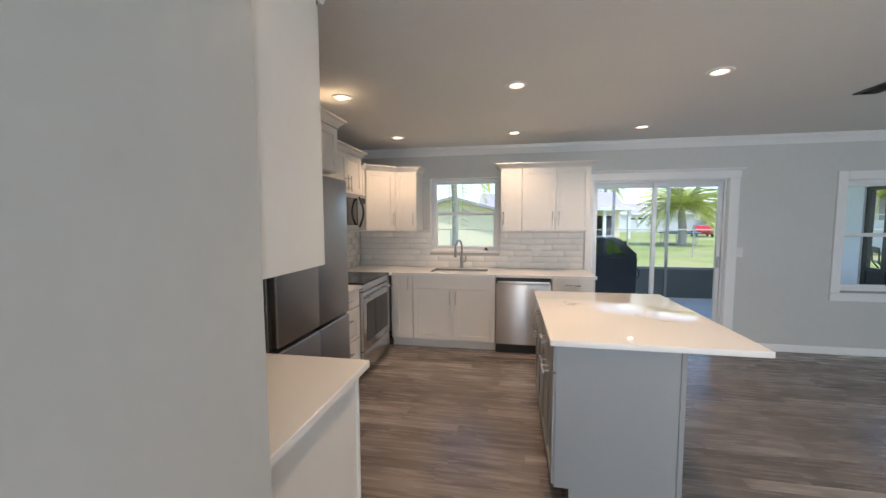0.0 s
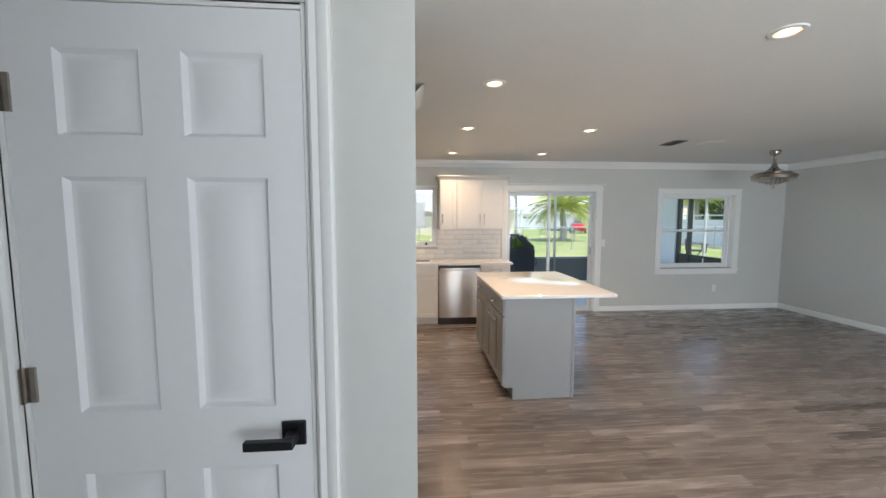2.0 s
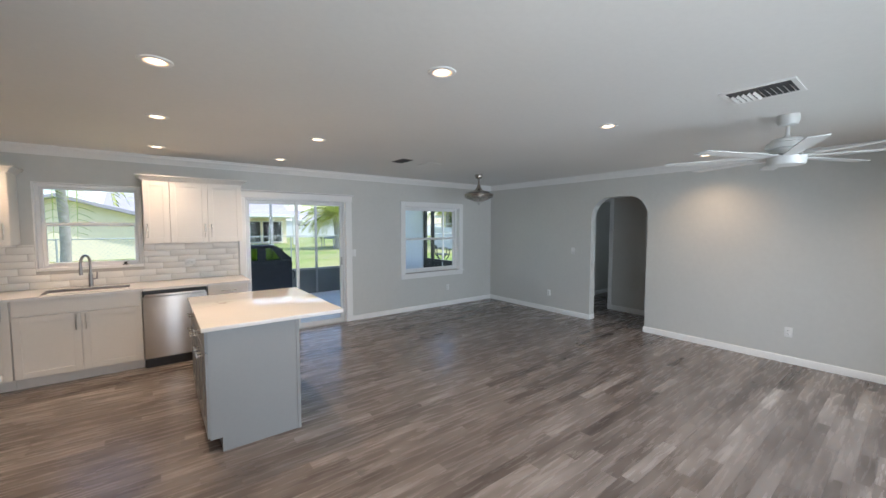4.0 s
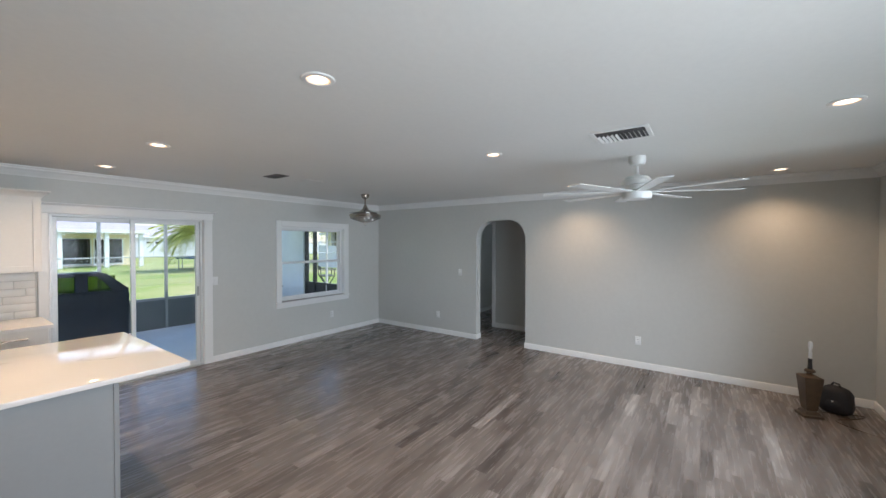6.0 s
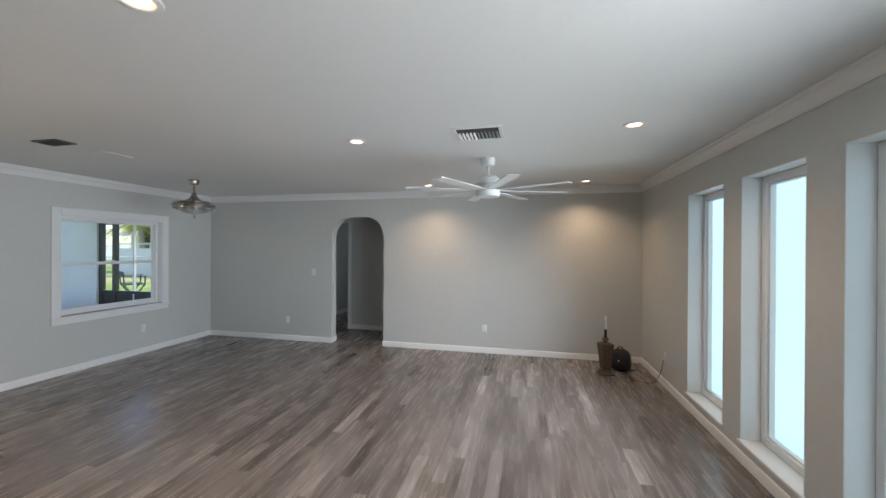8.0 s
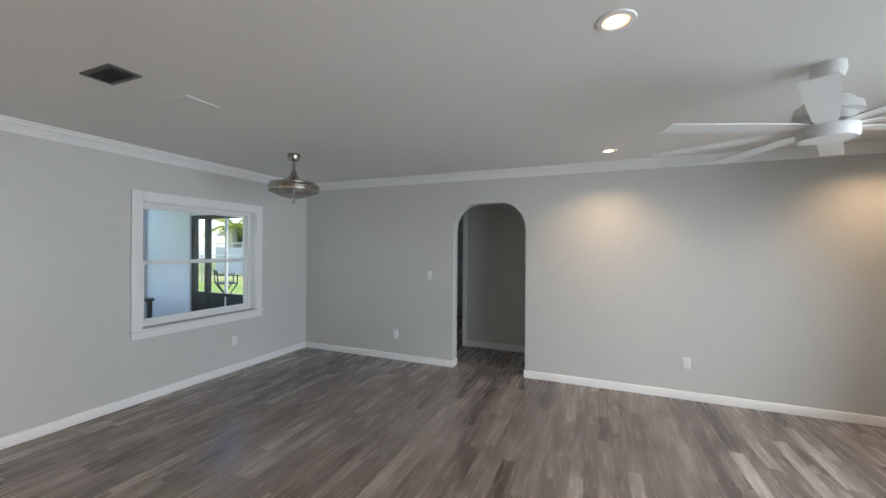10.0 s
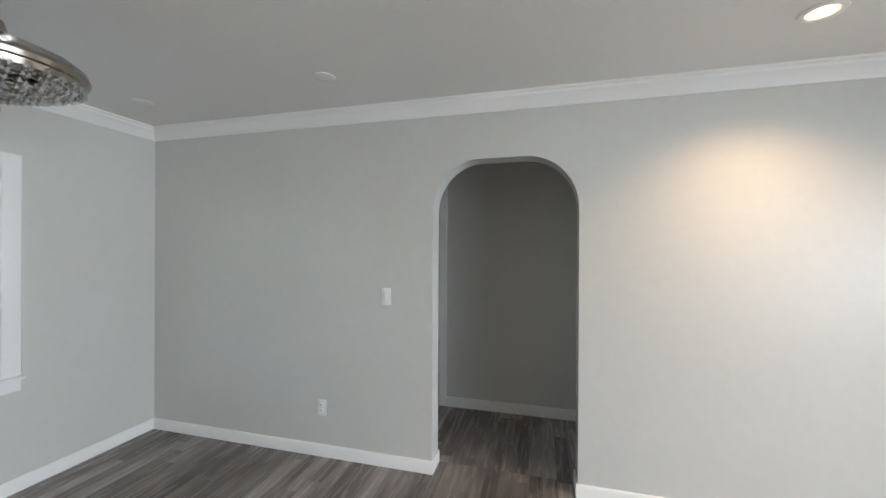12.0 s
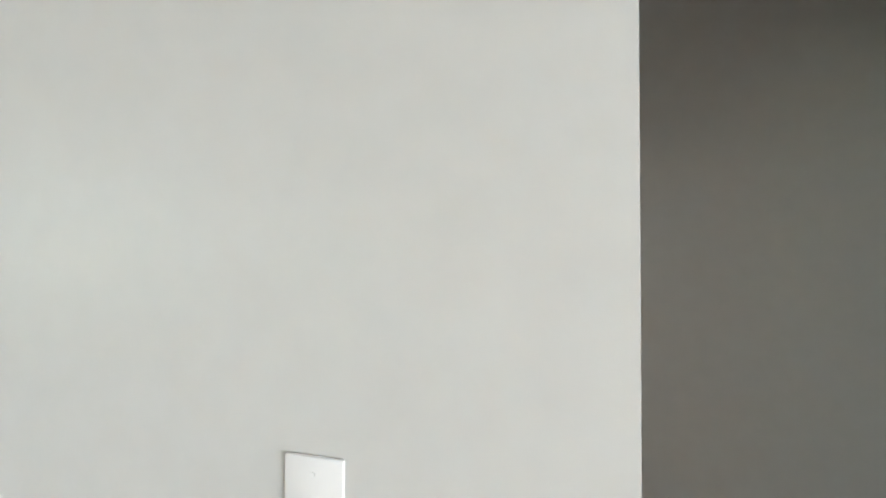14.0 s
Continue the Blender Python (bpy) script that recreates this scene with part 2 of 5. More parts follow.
SILLG = paint("shaded_sill_grey", (0.33, 0.30, 0.28), 0.4, var=0.08)
FANW = paint("fan_white", (0.68, 0.69, 0.68), 0.38, var=0.015)
LEDW = glow("lamp_disc", (1.0, 0.78, 0.52), 2.0)
LEDR = glow("halo_glow", (1.0, 0.48, 0.20), 0.8)
NICKELD = brushed("dark_nickel", (0.40, 0.36, 0.32), 0.24, 40, 40, 40)
CRYSTAL = pane_glass("crystal", (0.95, 0.97, 0.98), 0.42)
LAMPW = paint("dark_carved_wood", (0.075, 0.046, 0.024), 0.4, var=0.2, big=14, bump=0.2, grain=60)
CLOTHK = paint("black_nylon", (0.012, 0.012, 0.016), 0.6, var=0.15, bump=0.3, grain=200)
GRILLC = paint("navy_black_cover", (0.008, 0.014, 0.026), 0.6, var=0.2, big=5, bump=0.3, grain=30)
CONC = paint("patio_concrete", (0.68, 0.70, 0.74), 0.55, var=0.06, bump=0.15)
STUCCO = paint("white_stucco", (0.80, 0.83, 0.86), 0.75, var=0.03, bump=0.5, grain=60)
KNEE = paint("grey_panel", (0.20, 0.215, 0.22), 0.5, var=0.04)
GRASS = ground_grass("lawn")
HOUSEY = paint("cream_stucco", (0.80, 0.72, 0.54), 0.8, var=0.03, bump=0.3)
ROOFT = paint("pale_roof", (0.37, 0.35, 0.39), 0.8, var=0.05, bump=0.3, grain=20)
ROOFR = paint("brown_roof", (0.34, 0.22, 0.17), 0.8, var=0.08, bump=0.3, grain=20)
FENCEW = paint("white_fence", (0.72, 0.72, 0.74), 0.5, var=0.02)
CHAIN = paint("galvanised", (0.42, 0.44, 0.44), 0.5, metal=0.4, var=0.05)
VENTD = paint("vent_dark", (0.10, 0.10, 0.095), 0.5)
BARK = paint("palm_bark", (0.36, 0.33, 0.30), 0.85, var=0.15, big=6, bump=0.6, grain=25)
FROND = paint("palm_leaf", (0.40, 0.44, 0.12), 0.5, var=0.22, big=1.2)
LEAFD = paint("tree_leaf", (0.06, 0.10, 0.03), 0.6, var=0.25, big=1.0)
REDP = paint("red_car_paint", (0.42, 0.03, 0.03), 0.25, var=0.05)
BLUEP = paint("blue_mat", (0.10, 0.15, 0.24), 0.5, var=0.05)

# ---- large structure ----
def wall(name, along, c0, c1, a0, a1, openings=(), z0=0.0, z1=HC, material=WALL, label="grey painted drywall wall with smooth matt finish"):
    """A wall between c0 and c1 across, from a0 to a1 along x or y, with openings (from, to, bottom, top)."""
    bm = bmesh.new()

    def piece(p, q, lo, hi):
        if q - p > 1e-4 and hi - lo > 1e-4:
            if along == "x":
                add_box(bm, p, q, c0, c1, lo, hi)
            else:
                add_box(bm, c0, c1, p, q, lo, hi)
    at = a0
    for p, q, lo, hi in sorted(openings):
        piece(at, p, z0, z1)
        piece(p, q, z0, lo)
        piece(p, q, hi, z1)
        at = q
    piece(at, a1, z0, z1)
    return solid(name, bm, material, label, "wall", "structure")


KW = (-1.255, -0.375, 1.105, 2.045)    # kitchen window opening
SD = (0.755, 2.22, 0.0, 1.98)          # sliding door opening
DW = (3.355, 4.645, 0.70, 1.94)        # dining window opening
# the last two openings are unseen, added to light the closet door side
SW = ((3.413, 4.087), (2.51, 3.162), (1.585, 2.25), (0.665, 1.33), (-0.255, 0.41))
SWZ = (0.157, 2.093)
CD = (-1.72, -1.005, 0.0, 2.065)       # closet door opening

wall("wall_north", "x", YB, YB + 0.2, XW, XE + 0.15, (KW, SD, DW))
wall("wall_south", "x", YS - 0.2, YS, XW, XE + 0.15, [(a, b, *SWZ) for a, b in SW])
wall("wall_west", "y", XW - 0.15, XW, YS - 0.2, YB + 0.2)
wall("wall_closet_south", "x", PY0, PY0 + 0.11, XW, PX, (CD,))
wall("wall_closet_east", "y", PX - 0.11, PX, PY0 + 0.11, PY1)
wall("wall_closet_north", "x", PY1 - 0.11, PY1, XW, PX - 0.11)


def arch_wall():
    bm = bmesh.new()
    x0, x1 = XE, XE + 0.15
    add_box(bm, x0, x1, YS, ARY0, 0, HC)
    add_box(bm, x0, x1, ARY1, YB, 0, HC)
    rx, rz = 0.31, 0.33
    pts = [(ARY0 + rx * (1 - math.cos(a)), ARZ - rz * (1 - math.sin(a))) for a in [radians(90 * k / 14) for k in range(15)]]
    pts += [(ARY0 + ARY1 - y, z) for y, z in reversed(pts)]
    for (ya, za), (yb, zb) in zip(pts, pts[1:]):
        if yb - ya > 1e-5:
            add_prism(bm, ((ya, za), (yb, zb), (yb, HC), (ya, HC)), 0, x0, x1)
    bmesh.ops.remove_doubles(bm, verts=bm.verts, dist=1e-5)
    return solid("wall_east", bm, WALL, "grey painted drywall wall with a rounded arch opening to the hall", "wall", "structure")


arch_wall()
solid("ceiling", box(XW, XE, YS, YB, HC, HC + 0.15), CEIL, "off-white painted drywall ceiling with recessed lamps", "ceiling", "structure")
floor = solid("floor", box(XW, XE + 0.15, YS, YB, -0.12, -0.004), SUBFLOOR, "grey-brown wood-look vinyl plank floor", "floor", "structure")

# hall and rooms behind the arch
wall("wall_hall_back", "y", HX, HX + 0.12, 0.95, 2.47)
wall("wall_hall_north_part", "y", HX, HX + 0.12, 3.30, 3.60)
wall("wall_hall_head", "y", HX, HX + 0.12, 2.47, 3.30, z0=2.05)
wall("wall_hall_south", "x", 0.95, 1.06, XE + 0.15, HX, ((5.78, 6.48, 0, 2.04),))
wall("wall_hall_north", "x", 3.48, 3.60, XE + 0.15, 9.0)
# unseen opening, added so that the far room isn't black
wall("wall_far_east", "y", 9.0, 9.12, 1.10, 3.60, ((1.5, 1.85, 1.2, 2.05),))
wall("wall_far_south", "x", 1.10, 1.20, HX + 0.12, 9.0)
wall("wall_bedroom_west", "y", XE + 0.15, XE + 0.25, -2.38, 0.95)
# unseen opening, added to light the bedroom behind the hall
wall("wall_bedroom_south", "x", -2.58, -2.38, XE + 0.15, 9.35, ((6.9, 7.5, 0.9, 2.1),))
wall("wall_bedroom_east", "y", 9.35, 9.47, -2.58, 1.08)
wall("wall_bedroom_north", "x", 1.0, 1.08, HX + 0.12, 9.35)
solid("ceiling_hall", box(XE + 0.15, 9.5, YS, 3.6, HC - 0.02, HC + 0.1), CEIL, "off-white hall ceiling", "ceiling", "structure")
hall_floor = solid("floor_hall", box(XE + 0.15, 9.5, YS, 3.6, -0.12, -0.004), SUBFLOOR, "dark wood-look vinyl plank hall floor", "floor", "structure")


def crown(name, side, a0, a1, c):
    """Crown moulding under the ceiling; c is the face of the wall, side the way that it faces."""
    prof = [(0.0, 0.0), (0.012, 0.0), (0.014, 0.014), (0.022, 0.022), (0.030, 0.040), (0.046, 0.058), (0.056, 0.066), (0.058, 0.080), (0.070, 0.088), (0.070, 0.098), (0.0, 0.098)]
    z = HC - 0.0985
    if side in "NS":
        s = -1 if side == "N" else 1
        bm = prism([(c + s * d, z + h) for d, h in prof], 0, a0, a1)
    else:
        s = -1 if side == "E" else 1
        bm = prism([(c + s * d, z + h) for d, h in prof], 1, a0, a1)
    return solid(name, bm, TRIM, "white painted crown moulding under the ceiling", "crown moulding", "structure")


crown("trim_crown_north", "N", XW, XE, YB)
crown("trim_crown_east", "E", YS, YB, XE)
crown("trim_crown_south", "S", XW, XE, YS)
crown("trim_crown_west", "W", PY1, YB, XW)


def baseboard(name, side, a0, a1, c, h=0.083):
    prof = [(0.0, 0.0), (0.014, 0.0), (0.014, h - 0.012), (0.009, h - 0.003), (0.005, h), (0.0, h)]
    s = -1 if side in "NE" else 1
    bm = prism([(c + s * d, z) for d, z in prof], 0 if side in "NS" else 1, a0, a1)
    return solid(name, bm, TRIM, "white painted wooden baseboard", "baseboard", "structure")


baseboard("baseboard_north", "N", 2.325, XE, YB)
baseboard("baseboard_east_left", "E", ARY1 - 0.012, YB, XE)
baseboard("baseboard_east_right", "E", YS, ARY0 + 0.012, XE)
baseboard("baseboard_south", "S", XW, XE, YS)
baseboard("baseboard_closet_east", "W", PY0, PY1, PX)
baseboard("baseboard_closet_south", "N", -0.93, PX + 0.014, PY0)
baseboard("baseboard_hall_back", "E", 1.06, 2.45, HX, 0.09)
baseboard("baseboard_far_north", "N", HX + 0.12, 9.0, 3.48, 0.09)
baseboard("baseboard_hall_north", "N", XE + 0.15, HX, 3.48, 0.09)
baseboard("baseboard_bedroom_south", "S", XE + 0.25, 9.35, -2.38, 0.09)
baseboard("baseboard_bedroom_east", "E", -2.366, 1.0, 9.35, 0.09)
solid("baseboard_arch_left", box(XE, XE + 0.15, ARY1 - 0.013, ARY1, 0, 0.083, 0.003), TRIM, "white baseboard end in the arch", "baseboard", "structure")
solid("baseboard_arch_right", box(XE, XE + 0.15, ARY0, ARY0 + 0.013, 0, 0.083, 0.003), TRIM, "white baseboard end in the arch", "baseboard", "structure")


# ---- windows and doors ----
def frame_bars(bm, x0, x1, z0, z1, w, y0, y1, bev=0.003):
    add_box(bm, x0, x0 + w, y0, y1, z0, z1, bev)
    add_box(bm, x1 - w, x1, y0, y1, z0, z1, bev)
    add_box(bm, x0 + w, x1 - w, y0, y1, z1 - w, z1, bev)
    add_box(bm, x0 + w, x1 - w, y0, y1, z0, z0 + w, bev)
    return bm


def hung_window(name, op, y, mid, label, wide=0.035):
    """A white double-hung window in the north wall: fixed frame, upper and lower sash, each with its pane."""
    x0, x1, z0, z1 = op
    w = thing(name, pose(0, 0, 0), label, "window", kind="structure")
    part("window_frame", frame_bars(bmesh.new(), x0, x1, z0, z1, wide, y, y + 0.09), VINYL, w)
    a, b = x0 + wide, x1 - wide
    up = part("upper_sash", frame_bars(bmesh.new(), a, b, mid - 0.02, z1 - wide, 0.022, y + 0.05, y + 0.075), VINYL, w)
    lo = part("lower_sash", frame_bars(bmesh.new(), a, b, z0 + wide, mid + 0.022, 0.034, y + 0.018, y + 0.048), VINYL, w)
    p = part("pane", box(a + 0.02, b - 0.02, y + 0.060, y + 0.064, mid, z1 - wide - 0.02), GLASS, up)
    q = part("pane", box(a + 0.032, b - 0.032, y + 0.031, y + 0.035, z0 + wide + 0.032, mid - 0.01), GLASS, lo)
    p.visible_shadow = q.visible_shadow = False
    part("latch", box((a + b) / 2 - 0.03, (a + b) / 2 + 0.03, y + 0.006, y + 0.02, mid + 0.022, mid + 0.034, 0.003), VINYL, lo)
    return w


kwin = hung_window("window_1", KW, YB + 0.06, 1.60, "white vinyl double-hung window above the kitchen sink")
part("window_sill", box(KW[0] - 0.0, KW[1] + 0.0, YB - 0.015, YB + 0.06, KW[2] - 0.001, KW[2] + 0.02, 0.003), TRIM, kwin)
part("liner", frame_bars(bmesh.new(), KW[0] - 0.012, KW[1] + 0.012, KW[2] - 0.012, KW[3] + 0.012, 0.014, YB - 0.014, YB + 0.06), TRIM, kwin)
dwin = hung_window("window_2", DW, YB + 0.075, 1.335, "white double-hung window with wide white casing facing the patio", 0.045)
cas = bmesh.new()
add_box(cas, DW[0] - 0.09, DW[0], YB - 0.022, YB, DW[2] - 0.0, DW[3] + 0.09, 0.004)
add_box(cas, DW[1], DW[1] + 0.09, YB - 0.022, YB, DW[2] - 0.0, DW[3] + 0.09, 0.004)
add_box(cas, DW[0], DW[1], YB - 0.022, YB, DW[3], DW[3] + 0.09, 0.004)
part("casing", cas, TRIM, dwin)
part("window_sill", box(DW[0] - 0.10, DW[1] + 0.10, YB - 0.045, YB + 0.08, DW[2] - 0.022, DW[2] + 0.002, 0.006, 2), TRIM, dwin)
# thin strip on the sill; its grey-brown colour holds the shade there
part("sill_shade_strip", box(DW[0] + 0.008, DW[1] - 0.008, YB - 0.012, YB + 0.075, DW[2] + 0.002, DW[2] + 0.010, 0.002), SILLG, dwin, "grey-brown strip coloured as the sill in shade")
part("apron", box(DW[0] - 0.09, DW[1] + 0.09, YB - 0.022, YB, DW[2] - 0.092, DW[2] - 0.022, 0.004), TRIM, dwin)
lin = bmesh.new()
add_box(lin, DW[0], DW[0] + 0.008, YB - 0.01, YB + 0.075, DW[2], DW[3])
add_box(lin, DW[1] - 0.008, DW[1], YB - 0.01, YB + 0.075, DW[2], DW[3])
add_box(lin, DW[0] + 0.008, DW[1] - 0.008, YB - 0.01, YB + 0.075, DW[3] - 0.008, DW[3])
part("liner", lin, TRIM, dwin)


def tall_window(name, a, b):
    """A tall fixed window in the south wall with a white reveal and a white sill."""
    z0, z1 = SWZ
    w = thing(name, pose(0, 0, 0), "tall narrow fixed window with white reveal and sill", "window", "tall front windows", "structure")
    rev = bmesh.new()
    add_box(rev, a, a + 0.006, YS - 0.125, YS + 0.001, z0, z1)
    add_box(rev, b - 0.006, b, YS - 0.125, YS + 0.001, z0, z1)
    add_box(rev, a + 0.006, b - 0.006, YS - 0.125, YS + 0.001, z1 - 0.006, z1)
    part("reveal", rev, TRIM, w)
    part("window_sill", box(a - 0.012, b + 0.012, YS - 0.125, YS + 0.02, z0 - 0.018, z0 + 0.004, 0.005, 2), TRIM, w)
    fr = bmesh.new()
    frame_bars(fr, a + 0.006, b - 0.006, z0 + 0.004, z1 - 0.006, 0.05, YS - 0.19, YS - 0.125)
    frame_bars(fr, a + 0.056, b - 0.056, z0 + 0.054, z1 - 0.056, 0.018, YS - 0.175, YS - 0.14)
    part("window_frame", fr, VINYL, w)
    p = part("pane", box(a + 0.07, b - 0.07, YS - 0.160, YS - 0.156, z0 + 0.068, z1 - 0.07), GLASS, w)
    p.visible_shadow = False
    return w


for k, (a, b) in enumerate(SW):
    tall_window("window_%d" % (k + 3), a, b)

slider = thing("door_1", pose(0, 0, 0), "closed aluminium sliding glass door to the patio with white casing", "sliding door", kind="structure")
fr = bmesh.new()
frame_bars(fr, SD[0], SD[1], 0.0, SD[3], 0.03, YB + 0.03, YB + 0.16)
part("door_frame", fr, SLIDEF, slider)
mid = 1.475
pan = part("sliding_panel", frame_bars(bmesh.new(), SD[0] + 0.03, mid + 0.03, 0.03, SD[3] - 0.03, 0.045, YB + 0.10, YB + 0.135), SLIDEF, slider)
p = part("pane", box(SD[0] + 0.07, mid - 0.01, YB + 0.115, YB + 0.12, 0.07, SD[3] - 0.07), GLASS, pan)
p.visible_shadow = False
pan = part("sliding_panel", frame_bars(bmesh.new(), mid - 0.03, SD[1] - 0.03, 0.03, SD[3] - 0.03, 0.045, YB + 0.05, YB + 0.085), SLIDEF, slider)
p = part("pane", box(mid + 0.01, SD[1] - 0.07, YB + 0.065, YB + 0.07, 0.07, SD[3] - 0.07), GLASS, pan)
p.visible_shadow = False
part("handle", box(SD[1] - 0.068, SD[1] - 0.045, YB + 0.025, YB + 0.05, 0.95, 1.08, 0.006, 2), GREYP, pan, "grey pull handle")
cas = bmesh.new()
add_box(cas, SD[1], SD[1] + 0.104, YB - 0.024, YB, 0.0, SD[3] + 0.0, 0.004)
add_box(cas, SD[0] - 0.085, SD[0], YB - 0.024, YB, 0.0, SD[3], 0.004)
part("side_casing", cas, TRIM, slider)
part("head_casing", box(SD[0] - 0.085, SD[1] + 0.112, YB - 0.028, YB, SD[3], SD[3] + 0.085, 0.004), TRIM, slider)
part("cornice", prism([(YB, SD[3] + 0.085), (YB - 0.032, SD[3] + 0.085), (YB - 0.052, SD[3] + 0.105), (YB - 0.052, SD[3] + 0.112), (YB, SD[3] + 0.112)], 0, SD[0] - 0.10, SD[1] + 0.14), TRIM, slider)
jam = bmesh.new()
add_box(jam, SD[1] - 0.004, SD[1] - 0.0005, YB - 0.005, YB + 0.03, 0, SD[3])
add_box(jam, SD[0] + 0.0005, SD[0] + 0.004, YB - 0.005, YB + 0.03, 0, SD[3])
add_box(jam, SD[0] + 0.004, SD[1] - 0.004, YB - 0.005, YB + 0.03, SD[3] - 0.004, SD[3])
part("jamb", jam, TRIM, slider)
part("threshold", box(SD[0], SD[1], YB - 0.01, YB + 0.19, -0.02, 0.012, 0.004), ALU, slider)


def raised_panel(bm, x0, x1, z0, z1, y):
    """A moulded panel sunk into a door whose face is at y, which faces -y."""
    loops = ((0.0, 0.0), (0.010, 0.013), (0.016, 0.0145), (0.022, 0.0145), (0.048, 0.002))
    rings = []
    for inset, deep in loops:
        rings.append([bm.verts.new(c) for c in ((x0 + inset, y + deep, z0 + inset), (x1 - inset, y + deep, z0 + inset), (x1 - inset, y + deep, z1 - inset), (x0 + inset, y + deep, z1 - inset))])
    for a, b in zip(rings, rings[1:]):
        for k in range(4):
            bm.faces.new((a[k], a[(k + 1) % 4], b[(k + 1) % 4], b[k]))
    bm.faces.new(rings[-1])
    return bm


def six_panel_door():
    d = thing("door_2", pose(0, 0, 0), "closed white six-panel door with a black square lever handle", "door", kind="structure")
    x0, x1, z0, z1 = CD[0] + 0.012, CD[1] - 0.012, 0.008, CD[3] - 0.012
    y = PY0 + 0.004
    rows = ((0.24, 0.880), (1.045, 1.645), (1.745, 1.948))
    cols = ((-1.594, -1.401), (-1.304, -1.110))
    bm = bmesh.new()
    add_box(bm, x0, x1, y + 0.0155, y + 0.035, z0, z1)
    xs = [x0, cols[0][0], cols[0][1], cols[1][0], cols[1][1], x1]
    for k in (0, 2, 4):
        add_box(bm, xs[k], xs[k + 1], y, y + 0.016, z0, z1)
    zs = [z0, *[v for r in rows for v in r], z1]
    for c0, c1 in cols:
        for k in range(0, 8, 2):
            add_box(bm, c0, c1, y, y + 0.016, zs[k], zs[k + 1])
    leaf = part("door_leaf", bm, DOORW, d)
    for c0, c1 in cols:
        for r0, r1 in rows:
            part("panel", raised_panel(bmesh.new(), c0, c1, r0, r1, y), DOORW, leaf)
    lev = bmesh.new()
    add_box(lev, -1.095, -1.033, y - 0.010, y, 0.937, 1.003, 0.002)
    add_box(lev, -1.078, -1.050, y - 0.055, y - 0.010, 0.957, 0.983, 0.002)
    add_box(lev, -1.172, -1.050, y - 0.066, y - 0.048, 0.958, 0.982, 0.002)
    part("door_handle", lev, BLACKM, leaf, "matt black square lever handle")
    for z in (0.24, 1.125, 1.84):
        hg = tube([(CD[0] + 0.004, PY0 - 0.006, z - 0.045), (CD[0] + 0.004, PY0 - 0.006, z + 0.045)], 0.007, 8)
        add_box(hg, CD[0] + 0.004, CD[0] + 0.03, PY0 - 0.002, PY0 + 0.006, z - 0.045, z + 0.045)
        part("hinge", hg, NICKELD, d)
    prof = ((0.0, 0.0), (0.0, -0.012), (0.008, -0.018), (0.024, -0.016), (0.032, -0.022), (0.052, -0.022), (0.058, -0.016), (0.058, 0.0))
    cs = bmesh.new()
    add_prism(cs, [(CD[1] + 0.004 + u, PY0 + v) for u, v in prof], 2, 0.0, CD[3] + 0.06)
    add_prism(cs, [(CD[0] - 0.004 - u, PY0 + v) for u, v in prof], 2, 0.0, CD[3] + 0.06)
    add_prism(cs, [(PY0 + v, CD[3] + 0.004 + u) for u, v in prof], 0, CD[0] - 0.004, CD[1] + 0.004)
    part("casing", cs, TRIM, d)
    jb = bmesh.new()
    add_box(jb, CD[1] - 0.010, CD[1] + 0.004, PY0, PY0 + 0.11, 0, CD[3])
    add_box(jb, CD[0] - 0.004, CD[0] + 0.010, PY0, PY0 + 0.11, 0, CD[3])
    add_box(jb, CD[0] + 0.01, CD[1] - 0.01, PY0, PY0 + 0.11, CD[3] - 0.010, CD[3] + 0.004)
    part("jamb", jb, TRIM, d)


six_panel_door()
hd = thing("door_3", pose(0, 0, 0), "open doorway with plain white casing at the end of the hall", "door", kind="structure")
cs = bmesh.new()
add_box(cs, 6.48, 6.545, 1.06, 1.078, 0, 2.10, 0.003)
add_box(cs, 5.715, 5.78, 1.06, 1.078, 0, 2.10, 0.003)
add_box(cs, 5.78, 6.48, 1.06, 1.078, 2.04, 2.10, 0.003)
add_box(cs, 6.465, 6.48, 0.94, 1.06, 0, 2.04)
add_box(cs, 5.78, 5.795, 0.94, 1.06, 0, 2.04)
add_box(cs, 5.795, 6.465, 0.94, 1.06, 2.025, 2.04)
part("casing", cs, TRIM, hd)
part("strike_plate", box(6.460, 6.466, 0.975, 1.005, 0.94, 1.0, 0.001), BLACKM, hd)
hd2 = thing("door_4", pose(0, 0, 0), "open doorway with white casing beside the hall wall", "doorway", kind="structure")
cs = bmesh.new()
add_box(cs, HX - 0.018, HX, 2.45, 2.52, 0, 2.11, 0.003)
add_box(cs, HX - 0.018, HX, 3.27, 3.33, 0, 2.11, 0.003)
add_box(cs, HX - 0.018, HX, 2.52, 3.27, 2.045, 2.11, 0.003)
add_box(cs, HX, HX + 0.12, 2.47, 2.485, 0, 2.05)
part("casing", cs, TRIM, hd2)
hook = bmesh.new()
add_box(hook, 7.55, 7.67, 3.468, 3.48, 1.60, 1.63, 0.003)
add_tube(hook, [(7.58, 3.47, 1.61), (7.58, 3.43, 1.60), (7.58, 3.42, 1.63)], 0.006, 8)
add_tube(hook, [(7.64, 3.47, 1.61), (7.64, 3.43, 1.60), (7.64, 3.42, 1.63)], 0.006, 8)
solid("wall_hook", hook, BLACKM, "small black double coat hook on the wall", "hook")

